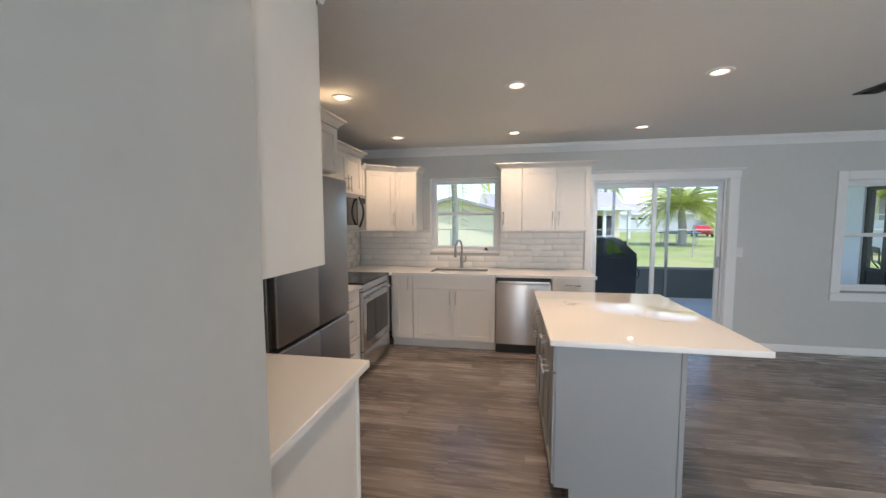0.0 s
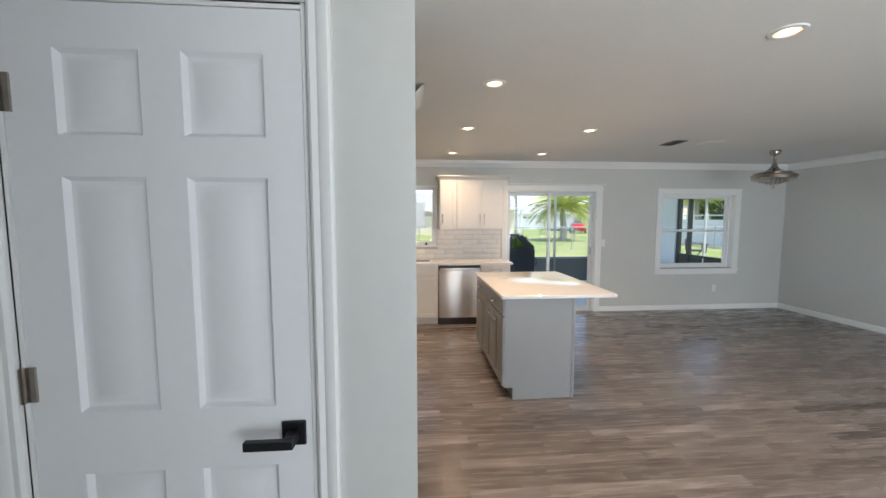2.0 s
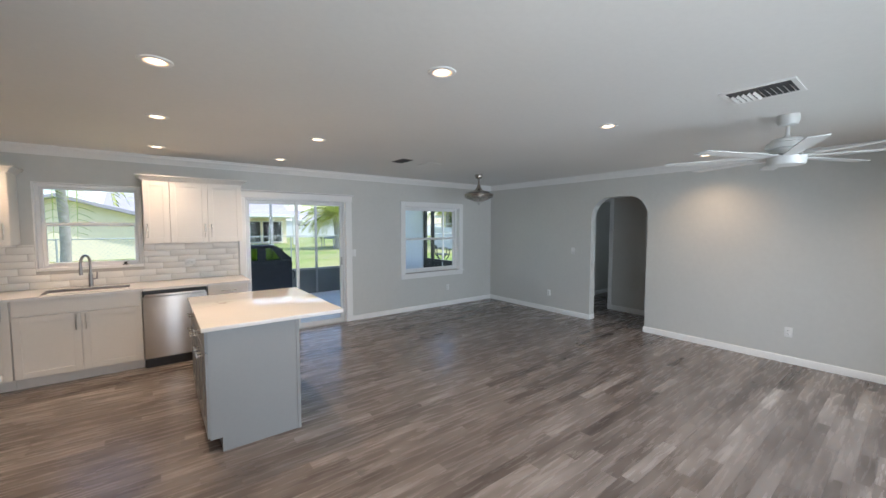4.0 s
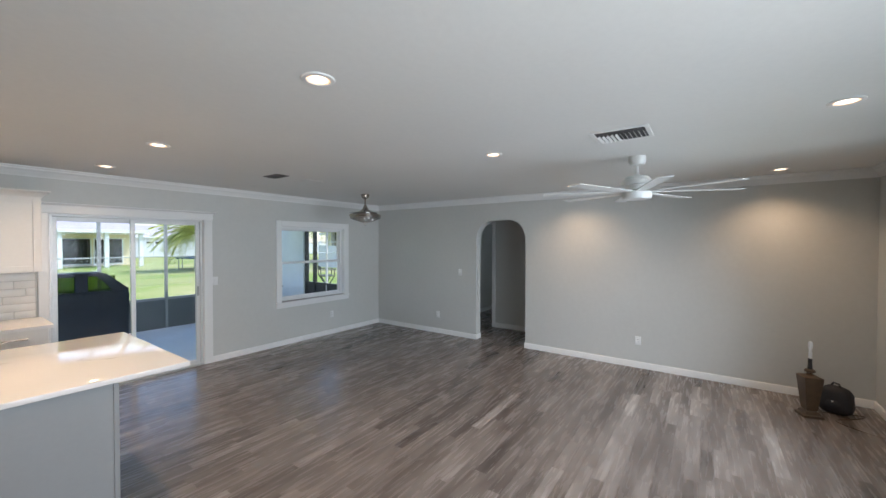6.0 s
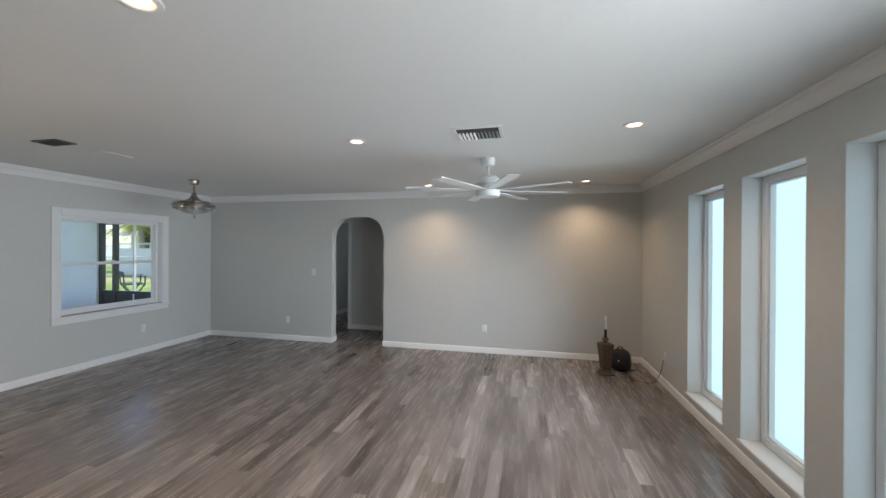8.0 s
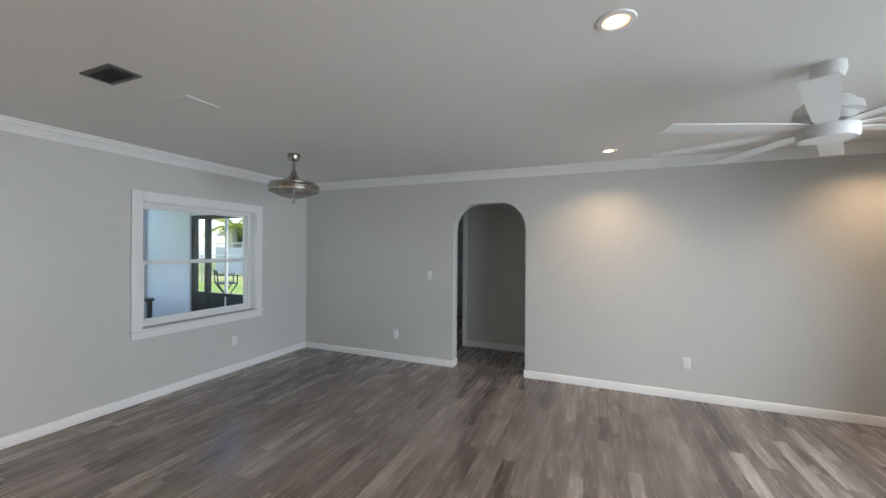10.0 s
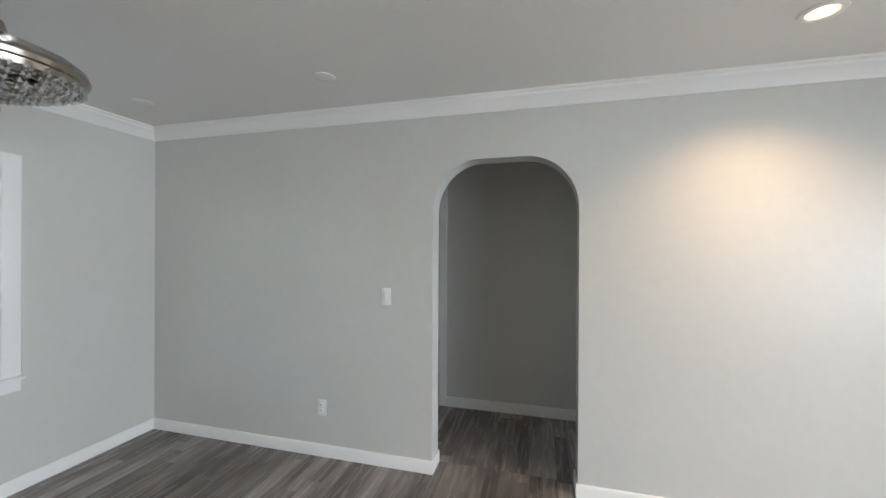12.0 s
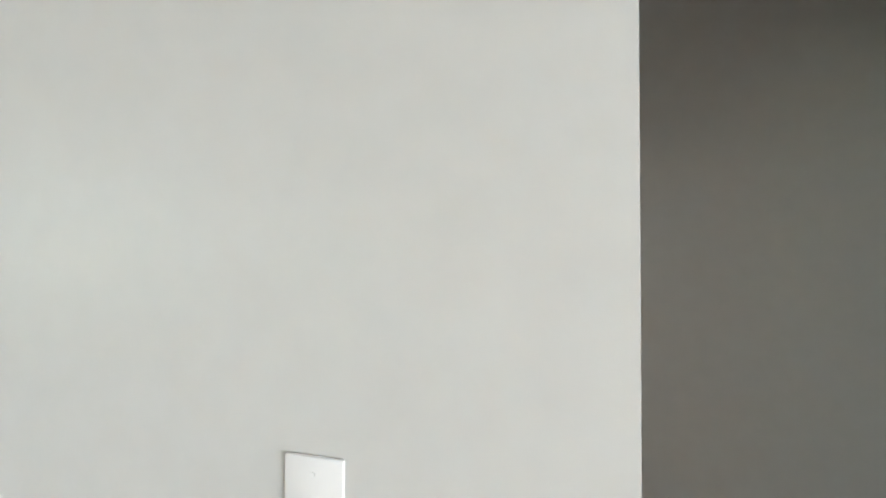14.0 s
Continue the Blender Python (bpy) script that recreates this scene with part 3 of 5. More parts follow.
# ---- lamps and things on the ceiling ----
def downlight(x, y):
    d = thing("recessed_light", pose(x, y, HC), "round recessed ceiling light with white trim, switched on", "ceiling light", "recessed ceiling lights")
    part("trim_ring", lathe([(0.052, -0.004), (0.056, -0.008), (0.074, -0.006), (0.078, 0.0), (0.05, 0.0)], 28), TRIM, d)
    part("lens", lathe([(0.0, -0.003), (0.041, -0.003), (0.041, 0.0)], 28), LEDW, d, "glowing warm white lens")
    # the warm light on the baffle is put into this ring as emission
    part("halo_ring", lathe([(0.041, 0.0), (0.042, -0.0035), (0.053, -0.0035), (0.053, 0.0)], 28), LEDR, d, "amber emitting ring for the warm glow round the lens")
    lamp = bpy.data.lights.new("downlight_lamp", "SPOT")
    lamp.energy, lamp.spot_size, lamp.spot_blend, lamp.shadow_soft_size, lamp.color = LAMP_POWER, radians(135), 0.9, 0.05, (1.0, 0.66, 0.39)
    o = new("downlight_lamp", lamp)
    o.matrix_world = look((x, y, HC - 0.012), (x, y, 0))


for x, y in ((-1.48, 2.555), (-1.48, 3.945), (-0.195, 1.32), (-0.19, 2.55), (-0.195, 3.96), (1.06, 0.525), (1.065, 2.55), (1.06, 3.95), (2.85, 0.545), (2.857, -1.57), (5.10, -1.576), (5.035, 0.512)):
    downlight(x, y)

# emitting board just behind the front windows, in place of the bright outdoors
backdrop_s = solid("backdrop_south", box(-4.0, 15.0, -2.78, -2.76, -0.15, 3.2), glow("daylight_board_glow", (0.64, 0.90, 1.0), GLOW_SOUTH), "glowing board standing in for daylight outside the front windows", "backdrop", "structure")
solid("pavement_front", box(-4.0, 15.0, -2.76, YS - 0.2, -0.20, -0.10), paint("pale_concrete", (0.62, 0.63, 0.63), 0.8, var=0.04), "pale concrete walk outside the front windows", "walk", "structure")
# unseen slab, added to close the gap where sun fell in over the board
solid("sun_block_south", box(-4.0, 15.0, -2.755, YS - 0.2, 2.62, 2.74), paint("sun_block_white", (0.74, 0.74, 0.73), 0.7, var=0.03), "unseen white slab that blocks the sun above the front windows", "eave", "structure")


def opening_light(name, a, b, z0, z1, inward, power, fan, aim, colour):
    """Daylight that enters through an opening in the south wall; aim is the way that it spreads round."""
    lamp = bpy.data.lights.new(name, "AREA")
    lamp.shape, lamp.size, lamp.size_y = "RECTANGLE", b - a - 0.04, z1 - z0
    lamp.energy, lamp.spread, lamp.color = power, radians(fan), colour
    o = new(name, lamp)
    eye = Vector(((a + b) / 2, YS + inward, (z0 + z1) / 2))
    o.matrix_world = look(eye, eye + Vector(aim))


for a, b in SW:
    if a > 1:
        opening_light("window_daylight", a, b, 0.75, 1.95, 0.20, WINDOW_POWER * 1.25, 112, (0.45, 2, -0.6), (0.87, 0.94, 1.0))
        opening_light("ground_bounce", a, b, 1.40, 2.05, 0.12, BOUNCE_POWER, 74, (0.2, 2, 0.8), BOUNCED)
    else:
        opening_light("window_daylight", a, b, 0.20, 2.05, 0.03, WINDOW_POWER * 1.7, 165, (0.1, 2, 0), DAYLIGHT)
        opening_light("ground_bounce", a, b, 1.40, 2.05, 0.12, BOUNCE_POWER * 3.3, 80, (0, 2, 0.8), BOUNCED)
# fill lamps at the two added openings behind the hall
lamp = bpy.data.lights.new("window_daylight", "AREA")
lamp.shape, lamp.size, lamp.size_y, lamp.energy, lamp.color = "RECTANGLE", 0.33, 0.8, 1.3, (0.85, 0.95, 1.0)
new("window_daylight", lamp).matrix_world = look((8.99, 1.675, 1.62), (7.5, 2.6, 1.4))
opening_light("window_daylight", 6.9, 7.5, 0.95, 2.05, -0.005, 6.0, 150, (-0.6, 2, 0.5), (0.88, 0.95, 1.0))

# ---- kitchen ----
def shaker(bm, x0, x1, z0, z1, y=0.0, rail=0.057):
    """A shaker door front: flat panel with a raised frame, facing -y, its face at y."""
    add_box(bm, x0 + rail - 0.004, x1 - rail + 0.004, y + 0.009, y + 0.016, z0 + rail - 0.004, z1 - rail + 0.004)
    add_box(bm, x0, x0 + rail, y, y + 0.019, z0, z1, 0.0015)
    add_box(bm, x1 - rail, x1, y, y + 0.019, z0, z1, 0.0015)
    add_box(bm, x0 + rail, x1 - rail, y, y + 0.019, z1 - rail, z1, 0.0015)
    add_box(bm, x0 + rail, x1 - rail, y, y + 0.019, z0, z0 + rail, 0.0015)
    return bm


def bar_pull(cx, cz, upright, length=0.16, y=0.0):
    bm = bmesh.new()
    h = length / 2
    def at(s, d):
        return (cx, y - d, cz + s) if upright else (cx + s, y - d, cz)
    add_tube(bm, [at(-h, 0.034), at(h, 0.034)], 0.006, 10)
    for s in (-h * 0.62, h * 0.62):
        add_tube(bm, [at(s, 0.0), at(s, 0.034)], 0.005, 8)
    return bm


def cabinet(name, m, w, d, z0, z1, fronts, label, material=CABW, kick=0.0, crown_sides="", category="cabinet", group="", front_panels=0.019):
    """A cabinet in its own axes: x along its width, front at y=0 facing -y. fronts: (kind, x0, x1, z0, z1, pull x, pull z, upright)."""
    c = thing(name, m, label, category, group)
    part("body", box(0, w, front_panels, d, z0 + kick, z1, 0.002), material, c)
    if kick:
        part("toe_kick", box(0.0, w, 0.075, d - 0.02, 0.0, kick), material, c)
    for kind, a, b, lo, hi, px, pz, up in fronts:
        if kind == "door":
            o = part("door", shaker(bmesh.new(), a, b, lo, hi), material, c)
        elif kind == "drawer":
            o = part("drawer", shaker(bmesh.new(), a, b, lo, hi, rail=0.035) if hi - lo > 0.2 else box(a, b, 0, 0.019, lo, hi, 0.002), material, c)
        else:
            o = part("panel", box(a, b, 0, 0.019, lo, hi, 0.002), material, c)
        if px is not None:
            part("handle", bar_pull(px, pz, up), NICKEL, o, "brushed nickel bar pull")
    if crown_sides:
        out = 0.055
        prof = [(0.0, 0.0), (0.006, 0.0), (0.010, 0.012), (0.040, 0.045), (0.046, 0.048), (0.055, 0.050), (0.055, 0.064), (0.0, 0.064)]
        L = out if "l" in crown_sides else 0.0
        R = out if "r" in crown_sides else 0.0
        bm = bmesh.new()
        for (u0, h0), (u1, h1) in zip(prof, prof[1:]):
            s = lambda u, k: u if k else 0.0
            corner = lambda u, h: [(-s(u, L), d, z1 + h), (-s(u, L), -u, z1 + h), (w + s(u, R), -u, z1 + h), (w + s(u, R), d, z1 + h)]
            A, Bc = [bm.verts.new(p) for p in corner(u0, h0)], [bm.verts.new(p) for p in corner(u1, h1)]
            for k in range(3):
                bm.faces.new((A[k], A[k + 1], Bc[k + 1], Bc[k]))
        bmesh.ops.remove_doubles(bm, verts=bm.verts, dist=1e-6)
        part("crown", bm, material, c)
    return c


G = 0.005
FB, CT = 4.055, 0.904          # base fronts on the north wall, top of the worktops
south = lambda x: pose(x, FB, 0)


def base(x0, x1, fronts, label):
    return cabinet("base_cabinet", pose(x0, FB, 0), x1 - x0, YB - FB - 0.004, 0.0, CT - 0.031, fronts, label, kick=0.105, group="white base cabinets")


base(-1.62, -1.355, [("door", 0.035, 0.262, 0.115, 0.875, 0.215, 0.78, True)], "white shaker base cabinet in the corner beside the range")
w = 0.965
base(-1.352, -1.352 + w, [("panel", G, w - G, 0.72, 0.875, None, 0, 0), ("door", G, w / 2 - G, 0.115, 0.712, w / 2 - 0.035, 0.62, True), ("door", w / 2 + G, w - G, 0.115, 0.712, w / 2 + 0.035, 0.62, True)], "white shaker sink base cabinet with two doors")
base(0.230, 0.665, [("drawer", G, 0.43, 0.72, 0.875, 0.217, 0.80, False), ("door", G, 0.43, 0.115, 0.712, 0.05, 0.62, True)], "white base cabinet with one drawer beside the patio door")

# dishwasher
dw = thing("dishwasher", pose(-0.384, FB - 0.022, 0), "stainless steel dishwasher under the white worktop", "dishwasher")
part("body", box(0.004, 0.606, 0.03, 0.57, 0.10, 0.875), GREYP, dw)
part("door", box(0.006, 0.604, 0.0, 0.03, 0.115, 0.80, 0.006, 2), STEELB, dw)
part("control_panel", box(0.006, 0.604, 0.012, 0.03, 0.805, 0.875, 0.003), BLACKP, dw)
part("handle", box(0.02, 0.59, -0.022, 0.012, 0.80, 0.832, 0.008, 2), STEELB, dw)
part("kick_plate", box(0.004, 0.606, 0.05, 0.08, 0.0, 0.11), BLACKP, dw)

# worktops
XS0, XS1, YS0, YS1 = -1.17, -0.49, 4.13, 4.51
top = bmesh.new()
yf = FB - 0.028
zt0, zt1 = CT - 0.03, CT
for x0, x1, y0, y1 in ((XW + 0.002, XS0, yf, YB - 0.002), (XS1, 0.695, yf, YB - 0.002), (XS0, XS1, yf, YS0), (XS0, XS1, YS1, YB - 0.002)):
    add_box(top, x0, x1, y0, y1, zt0, zt1, 0.0)
bmesh.ops.remove_doubles(top, verts=top.verts, dist=1e-5)
solid("worktop", top, QUARTZ, "white quartz worktop with thin veins along the window wall", "worktop")
solid("worktop", box(XW + 0.002, -1.60, 2.55, 3.138, zt0, zt1, 0.003), QUARTZ, "white quartz worktop between fridge and range", "worktop")
solid("worktop", box(XW + 0.002, -1.60, 3.905, yf - 0.001, zt0, zt1, 0.002), QUARTZ, "white quartz worktop filling the kitchen corner", "worktop")
sink = thing("kitchen_sink", pose(0, 0, 0), "stainless steel undermount sink under the window", "sink")
bm = bmesh.new()
zs = CT - 0.004
add_box(bm, XS0 + 0.001, XS0 + 0.006, YS0 + 0.001, YS1 - 0.001, 0.70, zs)
add_box(bm, XS1 - 0.006, XS1 - 0.001, YS0 + 0.001, YS1 - 0.001, 0.70, zs)
add_box(bm, XS0 + 0.006, XS1 - 0.006, YS0 + 0.001, YS0 + 0.006, 0.70, zs)
add_box(bm, XS0 + 0.006, XS1 - 0.006, YS1 - 0.006, YS1 - 0.001, 0.70, zs)
add_box(bm, XS0 + 0.001, XS1 - 0.001, YS0 + 0.001, YS1 - 0.001, 0.69, 0.70)
part("basin", bm, STEELD, sink)
part("drain", lathe([(0.045, 0.700), (0.045, 0.704), (0.03, 0.702), (0.0, 0.701)], 20, -0.83, 4.33), STEEL, sink)
tap = thing("kitchen_faucet", pose(-0.835, 4.565, CT), "brushed nickel gooseneck pull-down kitchen faucet", "faucet")
part("base", lathe([(0.0, 0.0), (0.027, 0.0), (0.027, 0.006), (0.022, 0.012), (0.020, 0.13), (0.014, 0.15), (0.0, 0.15)], 20), STEELD, tap)
arc = [(0, 0, 0.14), (0, 0, 0.27)] + [(0, -0.085 + 0.085 * math.cos(radians(a)), 0.27 + 0.085 * math.sin(radians(a))) for a in range(15, 181, 15)] + [(0, -0.17, 0.24)]
arc = [(-0.35 * -y * 1.0, y * 0.94, z) for x, y, z in arc]
part("spout", tube(arc, 0.0125, 14), STEELD, tap)
part("spray_head", tube([arc[-1], (arc[-1][0], arc[-1][1], 0.15)], [0.014, 0.018], 14), STEELD, tap)
part("lever", tube([(0.015, 0, 0.085), (0.05, 0, 0.087), (0.055, 0, 0.16)], [0.011, 0.011, 0.006], 10), STEELD, tap)
knob = lathe([(0.0, 0.0), (0.030, 0.0), (0.032, 0.006), (0.014, 0.012), (0.012, 0.022), (0.020, 0.028), (0.018, 0.034), (0.0, 0.035)], 18)
solid("sink_stopper", knob, BLACKP, "black rubber sink stopper on the window sill", "stopper", m=pose(-0.535, YB + 0.02, KW[2] + 0.0205))

# upper cabinets on the north wall
UB, UT = 1.39, 2.105
cabinet("wall_cabinet", pose(-0.345, 4.285, 0), 0.245, 0.361, UB, UT, [("door", G, 0.242, UB, UT, 0.035, UB + 0.14, True)], "white shaker wall cabinet with one narrow door beside the window", crown_sides="l", group="white wall cabinets")
cabinet("wall_cabinet", pose(-0.098, 4.285, 0), 0.758, 0.361, UB, UT, [("door", G, 0.377, UB, UT, 0.345, UB + 0.14, True), ("door", 0.381, 0.755, UB, UT, 0.413, UB + 0.14, True)], "white shaker wall cabinet with two doors and crown", crown_sides="r", group="white wall cabinets")
cabinet("wall_cabinet", pose(-1.64, 4.32, 0), 0.275, 0.326, UB, UT, [("door", G, 0.272, UB, UT, 0.235, UB + 0.14, True)], "white shaker wall cabinet with one door by the sink window", crown_sides="r", group="white wall cabinets")
# diagonal corner cabinet
dc = thing("corner_cabinet", pose(0, 0, 0), "white shaker diagonal corner wall cabinet with crown", "cabinet", "white wall cabinets")
part("body", prism([(-1.92, 4.045), (-1.645, 4.32), (-1.645, YB - 0.003), (XW + 0.003, YB - 0.003), (XW + 0.003, 4.045)], 2, UB, UT), CABW, dc)
diag = math.hypot(0.275, 0.275)
dd = part("door", shaker(bmesh.new(), 0.006, diag - 0.006, UB, UT), CABW, dc)
dd.matrix_local = pose(-1.92 + 0.0134, 4.045 - 0.0134, 0, 0, 0, 45)
part("handle", bar_pull(diag - 0.04, UB + 0.14, True), NICKEL, dd, "brushed nickel bar pull")
bm = bmesh.new()
for (u0, h0), (u1, h1) in zip(((0.02, 0.0), (0.03, 0.012), (0.055, 0.045), (0.07, 0.05), (0.07, 0.064)), ((0.03, 0.012), (0.055, 0.045), (0.07, 0.05), (0.07, 0.064), (0.0, 0.064))):
    f = lambda u, h: [(-1.92 + u * 0.72, 4.045 - u * 0.69, UT + h), (-1.645 + u * 0.69, 4.32 - u * 0.72, UT + h)]
    (a, b), (c, d) = f(u0, h0), f(u1, h1)
    bm.faces.new([bm.verts.new(p) for p in (a, b, d, c)])
part("crown", bm, CABW, dc)

# west wall: uppers, microwave, range, drawers, fridge (axes turned to face east)
east = lambda x, y: pose(x, y, 0, 0, 0, 90)
cabinet("wall_cabinet", east(-1.92, 3.905), 0.137, 0.326, UB, UT, [("door", G, 0.134, UB, UT, None, 0, 0)], "narrow white wall cabinet beside the microwave", crown_sides="x", group="white wall cabinets")
cabinet("wall_cabinet", east(-1.90, 3.14), 0.762, 0.346, 1.80, 2.215, [("door", G, 0.379, 1.81, 2.21, 0.345, 1.90, True), ("door", 0.383, 0.759, 1.81, 2.21, 0.417, 1.90, True)], "white shaker wall cabinet above the microwave with crown", crown_sides="lr", group="white wall cabinets")
cabinet("wall_cabinet", east(-1.93, 2.545), 0.592, 0.316, UB, UT, [("door", G, 0.294, UB, UT, 0.26, UB + 0.14, True), ("door", 0.298, 0.589, UB, UT, 0.332, UB + 0.14, True)], "white shaker wall cabinet above the drawers", crown_sides="x", group="white wall cabinets")
cabinet("wall_cabinet", east(-1.52, 1.60), 0.94, 0.726, 1.87, 2.205, [("door", G, 0.468, 1.875, 2.2, 0.43, 1.95, True), ("door", 0.472, 0.937, 1.875, 2.2, 0.51, 1.95, True)], "deep white wall cabinet above the refrigerator", crown_sides="lr", group="white wall cabinets")
cabinet("base_cabinet", east(-1.625, 2.552), 0.584, 0.62, 0.0, CT - 0.031, [("drawer", G, 0.581, 0.72, 0.875, 0.29, 0.80, False), ("drawer", G, 0.581, 0.42, 0.712, 0.29, 0.62, False), ("drawer", G, 0.581, 0.115, 0.412, 0.29, 0.32, False)], "white three-drawer base cabinet between fridge and range", kick=0.105, group="white base cabinets")

mw = thing("microwave", east(-1.85, 3.142), "stainless over-the-range microwave with a curved handle", "microwave")
part("body", box(0, 0.756, 0.03, 0.395, 1.40, 1.795, 0.004), STEELD, mw)
part("door", box(0.0, 0.56, 0.0, 0.032, 1.42, 1.795, 0.006, 2), BLACKG, mw, "black glass door")
part("door_frame", frame_bars(bmesh.new(), 0.0, 0.56, 1.42, 1.795, 0.045, -0.004, 0.03), STEELD, mw)
part("control_panel", box(0.565, 0.756, 0.0, 0.032, 1.42, 1.795, 0.004), STEELD, mw)
part("display", box(0.59, 0.73, -0.003, 0.001, 1.70, 1.76), BLACKG, mw)
part("vent_grille", box(0.0, 0.756, 0.0, 0.032, 1.402, 1.418), STEELD, mw)
hd_pts = [(0.545, -0.005 - 0.05 * math.sin(math.pi * k / 10), 1.44 + 0.033 * k) for k in range(11)]
part("handle", tube(hd_pts, 0.011, 10), BLACKP, mw, "curved dark door handle")

rg = thing("range", east(-1.60, 3.143), "stainless electric range with black glass cooktop", "range")
part("body", box(0, 0.756, 0.03, 0.64, 0.03, 0.905, 0.003), BLACKP, rg)
part("cooktop", box(-0.002, 0.758, -0.015, 0.645, 0.905, 0.922, 0.004), BLACKG, rg, "black glass cooktop")
part("control_strip", box(0.0, 0.756, -0.005, 0.03, 0.835, 0.903, 0.006, 2), STEEL, rg)
od = part("oven_door", box(0.0, 0.756, -0.012, 0.03, 0.255, 0.83, 0.006, 2), STEEL, rg)
part("oven_window", box(0.075, 0.681, -0.016, -0.010, 0.33, 0.715, 0.003), BLACKG, od, "dark oven glass")
part("handle", tube([(0.05, -0.012, 0.775), (0.05, -0.055, 0.78), (0.706, -0.055, 0.78), (0.706, -0.012, 0.775)], 0.012, 10), STEEL, od)
part("drawer", box(0.0, 0.756, -0.008, 0.03, 0.045, 0.248, 0.006, 2), STEEL, rg)
part("back_guard", box(0.0, 0.756, 0.60, 0.645, 0.922, 0.99, 0.004), STEEL, rg)
for fx in (0.05, 0.70):
    part("foot", lathe([(0.0, 0.0), (0.02, 0.0), (0.018, 0.03), (0.0, 0.03)], 12, fx, 0.1), BLACKP, rg)

fg = thing("refrigerator", east(-1.45, 1.63), "dark stainless four-door refrigerator beside the coffee counter", "refrigerator")
part("body", box(0.0, 0.90, 0.06, 0.78, 0.02, 1.80, 0.006), STEELD, fg)
for a, b in ((0.0, 0.447), (0.453, 0.90)):
    part("upper_door", box(a, b, 0.0, 0.058, 0.815, 1.815, 0.012, 3), STEELD, fg)
    part("lower_door", box(a, b, 0.0, 0.058, 0.05, 0.795, 0.012, 3), STEELD, fg)
part("hinge_cover", box(0.78, 0.88, 0.05, 0.2, 1.80, 1.825, 0.004), BLACKP, fg)
part("hinge_cover", box(0.02, 0.12, 0.05, 0.2, 1.80, 1.825, 0.004), BLACKP, fg)

# counter run on the closet's north wall
run = thing("base_cabinet", pose(0, 0, 0), "white base cabinet with a plain end panel beside the closet wall", "cabinet", "white base cabinets")
part("body", box(-1.50, -0.825, PY1 + 0.004, 1.19, 0.0, 0.924, 0.002), CABW, run)
part("end_panel", box(-0.825, -0.818, PY1 + 0.004, 1.20, 0.0, 0.924, 0.001), CABW, run)
part("filler", box(-1.50, -0.812, 1.20, 1.222, 0.0, 0.924, 0.002), CABW, run)
solid("worktop", box(-1.52, -0.770, PY1 + 0.003, 1.235, 0.925, 0.955, 0.003), QUARTZ, "white quartz worktop on the cabinet beside the closet wall", "worktop")
up = cabinet("wall_cabinet", pose(-0.742, 0.852, 0, 0, 0, 180), 0.80, 0.288, 1.385, 2.105, [("door", G, 0.397, 1.385, 2.10, 0.36, 1.52, True), ("door", 0.403, 0.797, 1.385, 2.10, 0.44, 1.53, True)], "white wall cabinet on the closet wall with crown", crown_sides="lr", group="white wall cabinets")

# island
IX0, IX1, IY0, IY1 = -0.016, 0.982, 1.768, 3.125
isl = thing("kitchen_island", pose(0, 0, 0), "grey kitchen island with drawers, doors and bar pulls", "kitchen island")
part("body", box(0.022, 0.608, IY0 + 0.045, IY1 - 0.03, 0.105, CT - 0.031, 0.002), ISLG, isl)
part("toe_kick", box(0.092, 0.606, IY0 + 0.045, IY1 - 0.03, 0.0, 0.105), ISLG, isl)
part("end_panel", prism([(0.018, 0.105), (0.092, 0.105), (0.092, 0.0), (0.615, 0.0), (0.615, CT - 0.031), (0.018, CT - 0.031)], 1, IY0 + 0.027, IY0 + 0.045), ISLG, isl)
part("corner_post", box(0.603, 0.628, IY0 + 0.020, IY0 + 0.047, 0.0, CT - 0.031, 0.002), ISLG, isl)
part("back_panel", box(0.608, 0.62, IY0 + 0.047, IY1 - 0.03, 0.0, CT - 0.031), ISLG, isl)
n0, n1 = IY0 + 0.03, IY1 - 0.03
wide = (n1 - n0) / 2
for k in range(2):
    a0 = k * wide + G
    a1 = (k + 1) * wide - G
    for kind, lo, hi, px, pz, upr in (("drawer", 0.725, 0.872, None, 0.80, False), ("door", 0.115, 0.717, None, 0.655, False)):
        if kind == "drawer":
            o = part("drawer", box(a0, a1, 0, 0.019, lo, hi, 0.002), ISLG, isl)
            o.matrix_local = pose(0.003, n1, 0, 0, 0, -90)
            part("handle", bar_pull((a0 + a1) / 2, pz, False), NICKEL, o, "brushed nickel bar pull")
        else:
            half = (a0 + a1) / 2
            for b0, b1, px in ((a0, half - 0.0015, half - 0.09), (half + 0.0015, a1, half + 0.09)):
                o = part("door", shaker(bmesh.new(), b0, b1, lo, hi), ISLG, isl)
                o.matrix_local = pose(0.003, n1, 0, 0, 0, -90)
                part("handle", bar_pull(px, pz, False, 0.13), NICKEL, o, "brushed nickel bar pull")
solid("worktop", box(IX0, IX1, IY0, IY1, CT - 0.03, CT, 0.003, 2), QUARTZ, "white veined quartz island worktop with an overhang", "worktop")

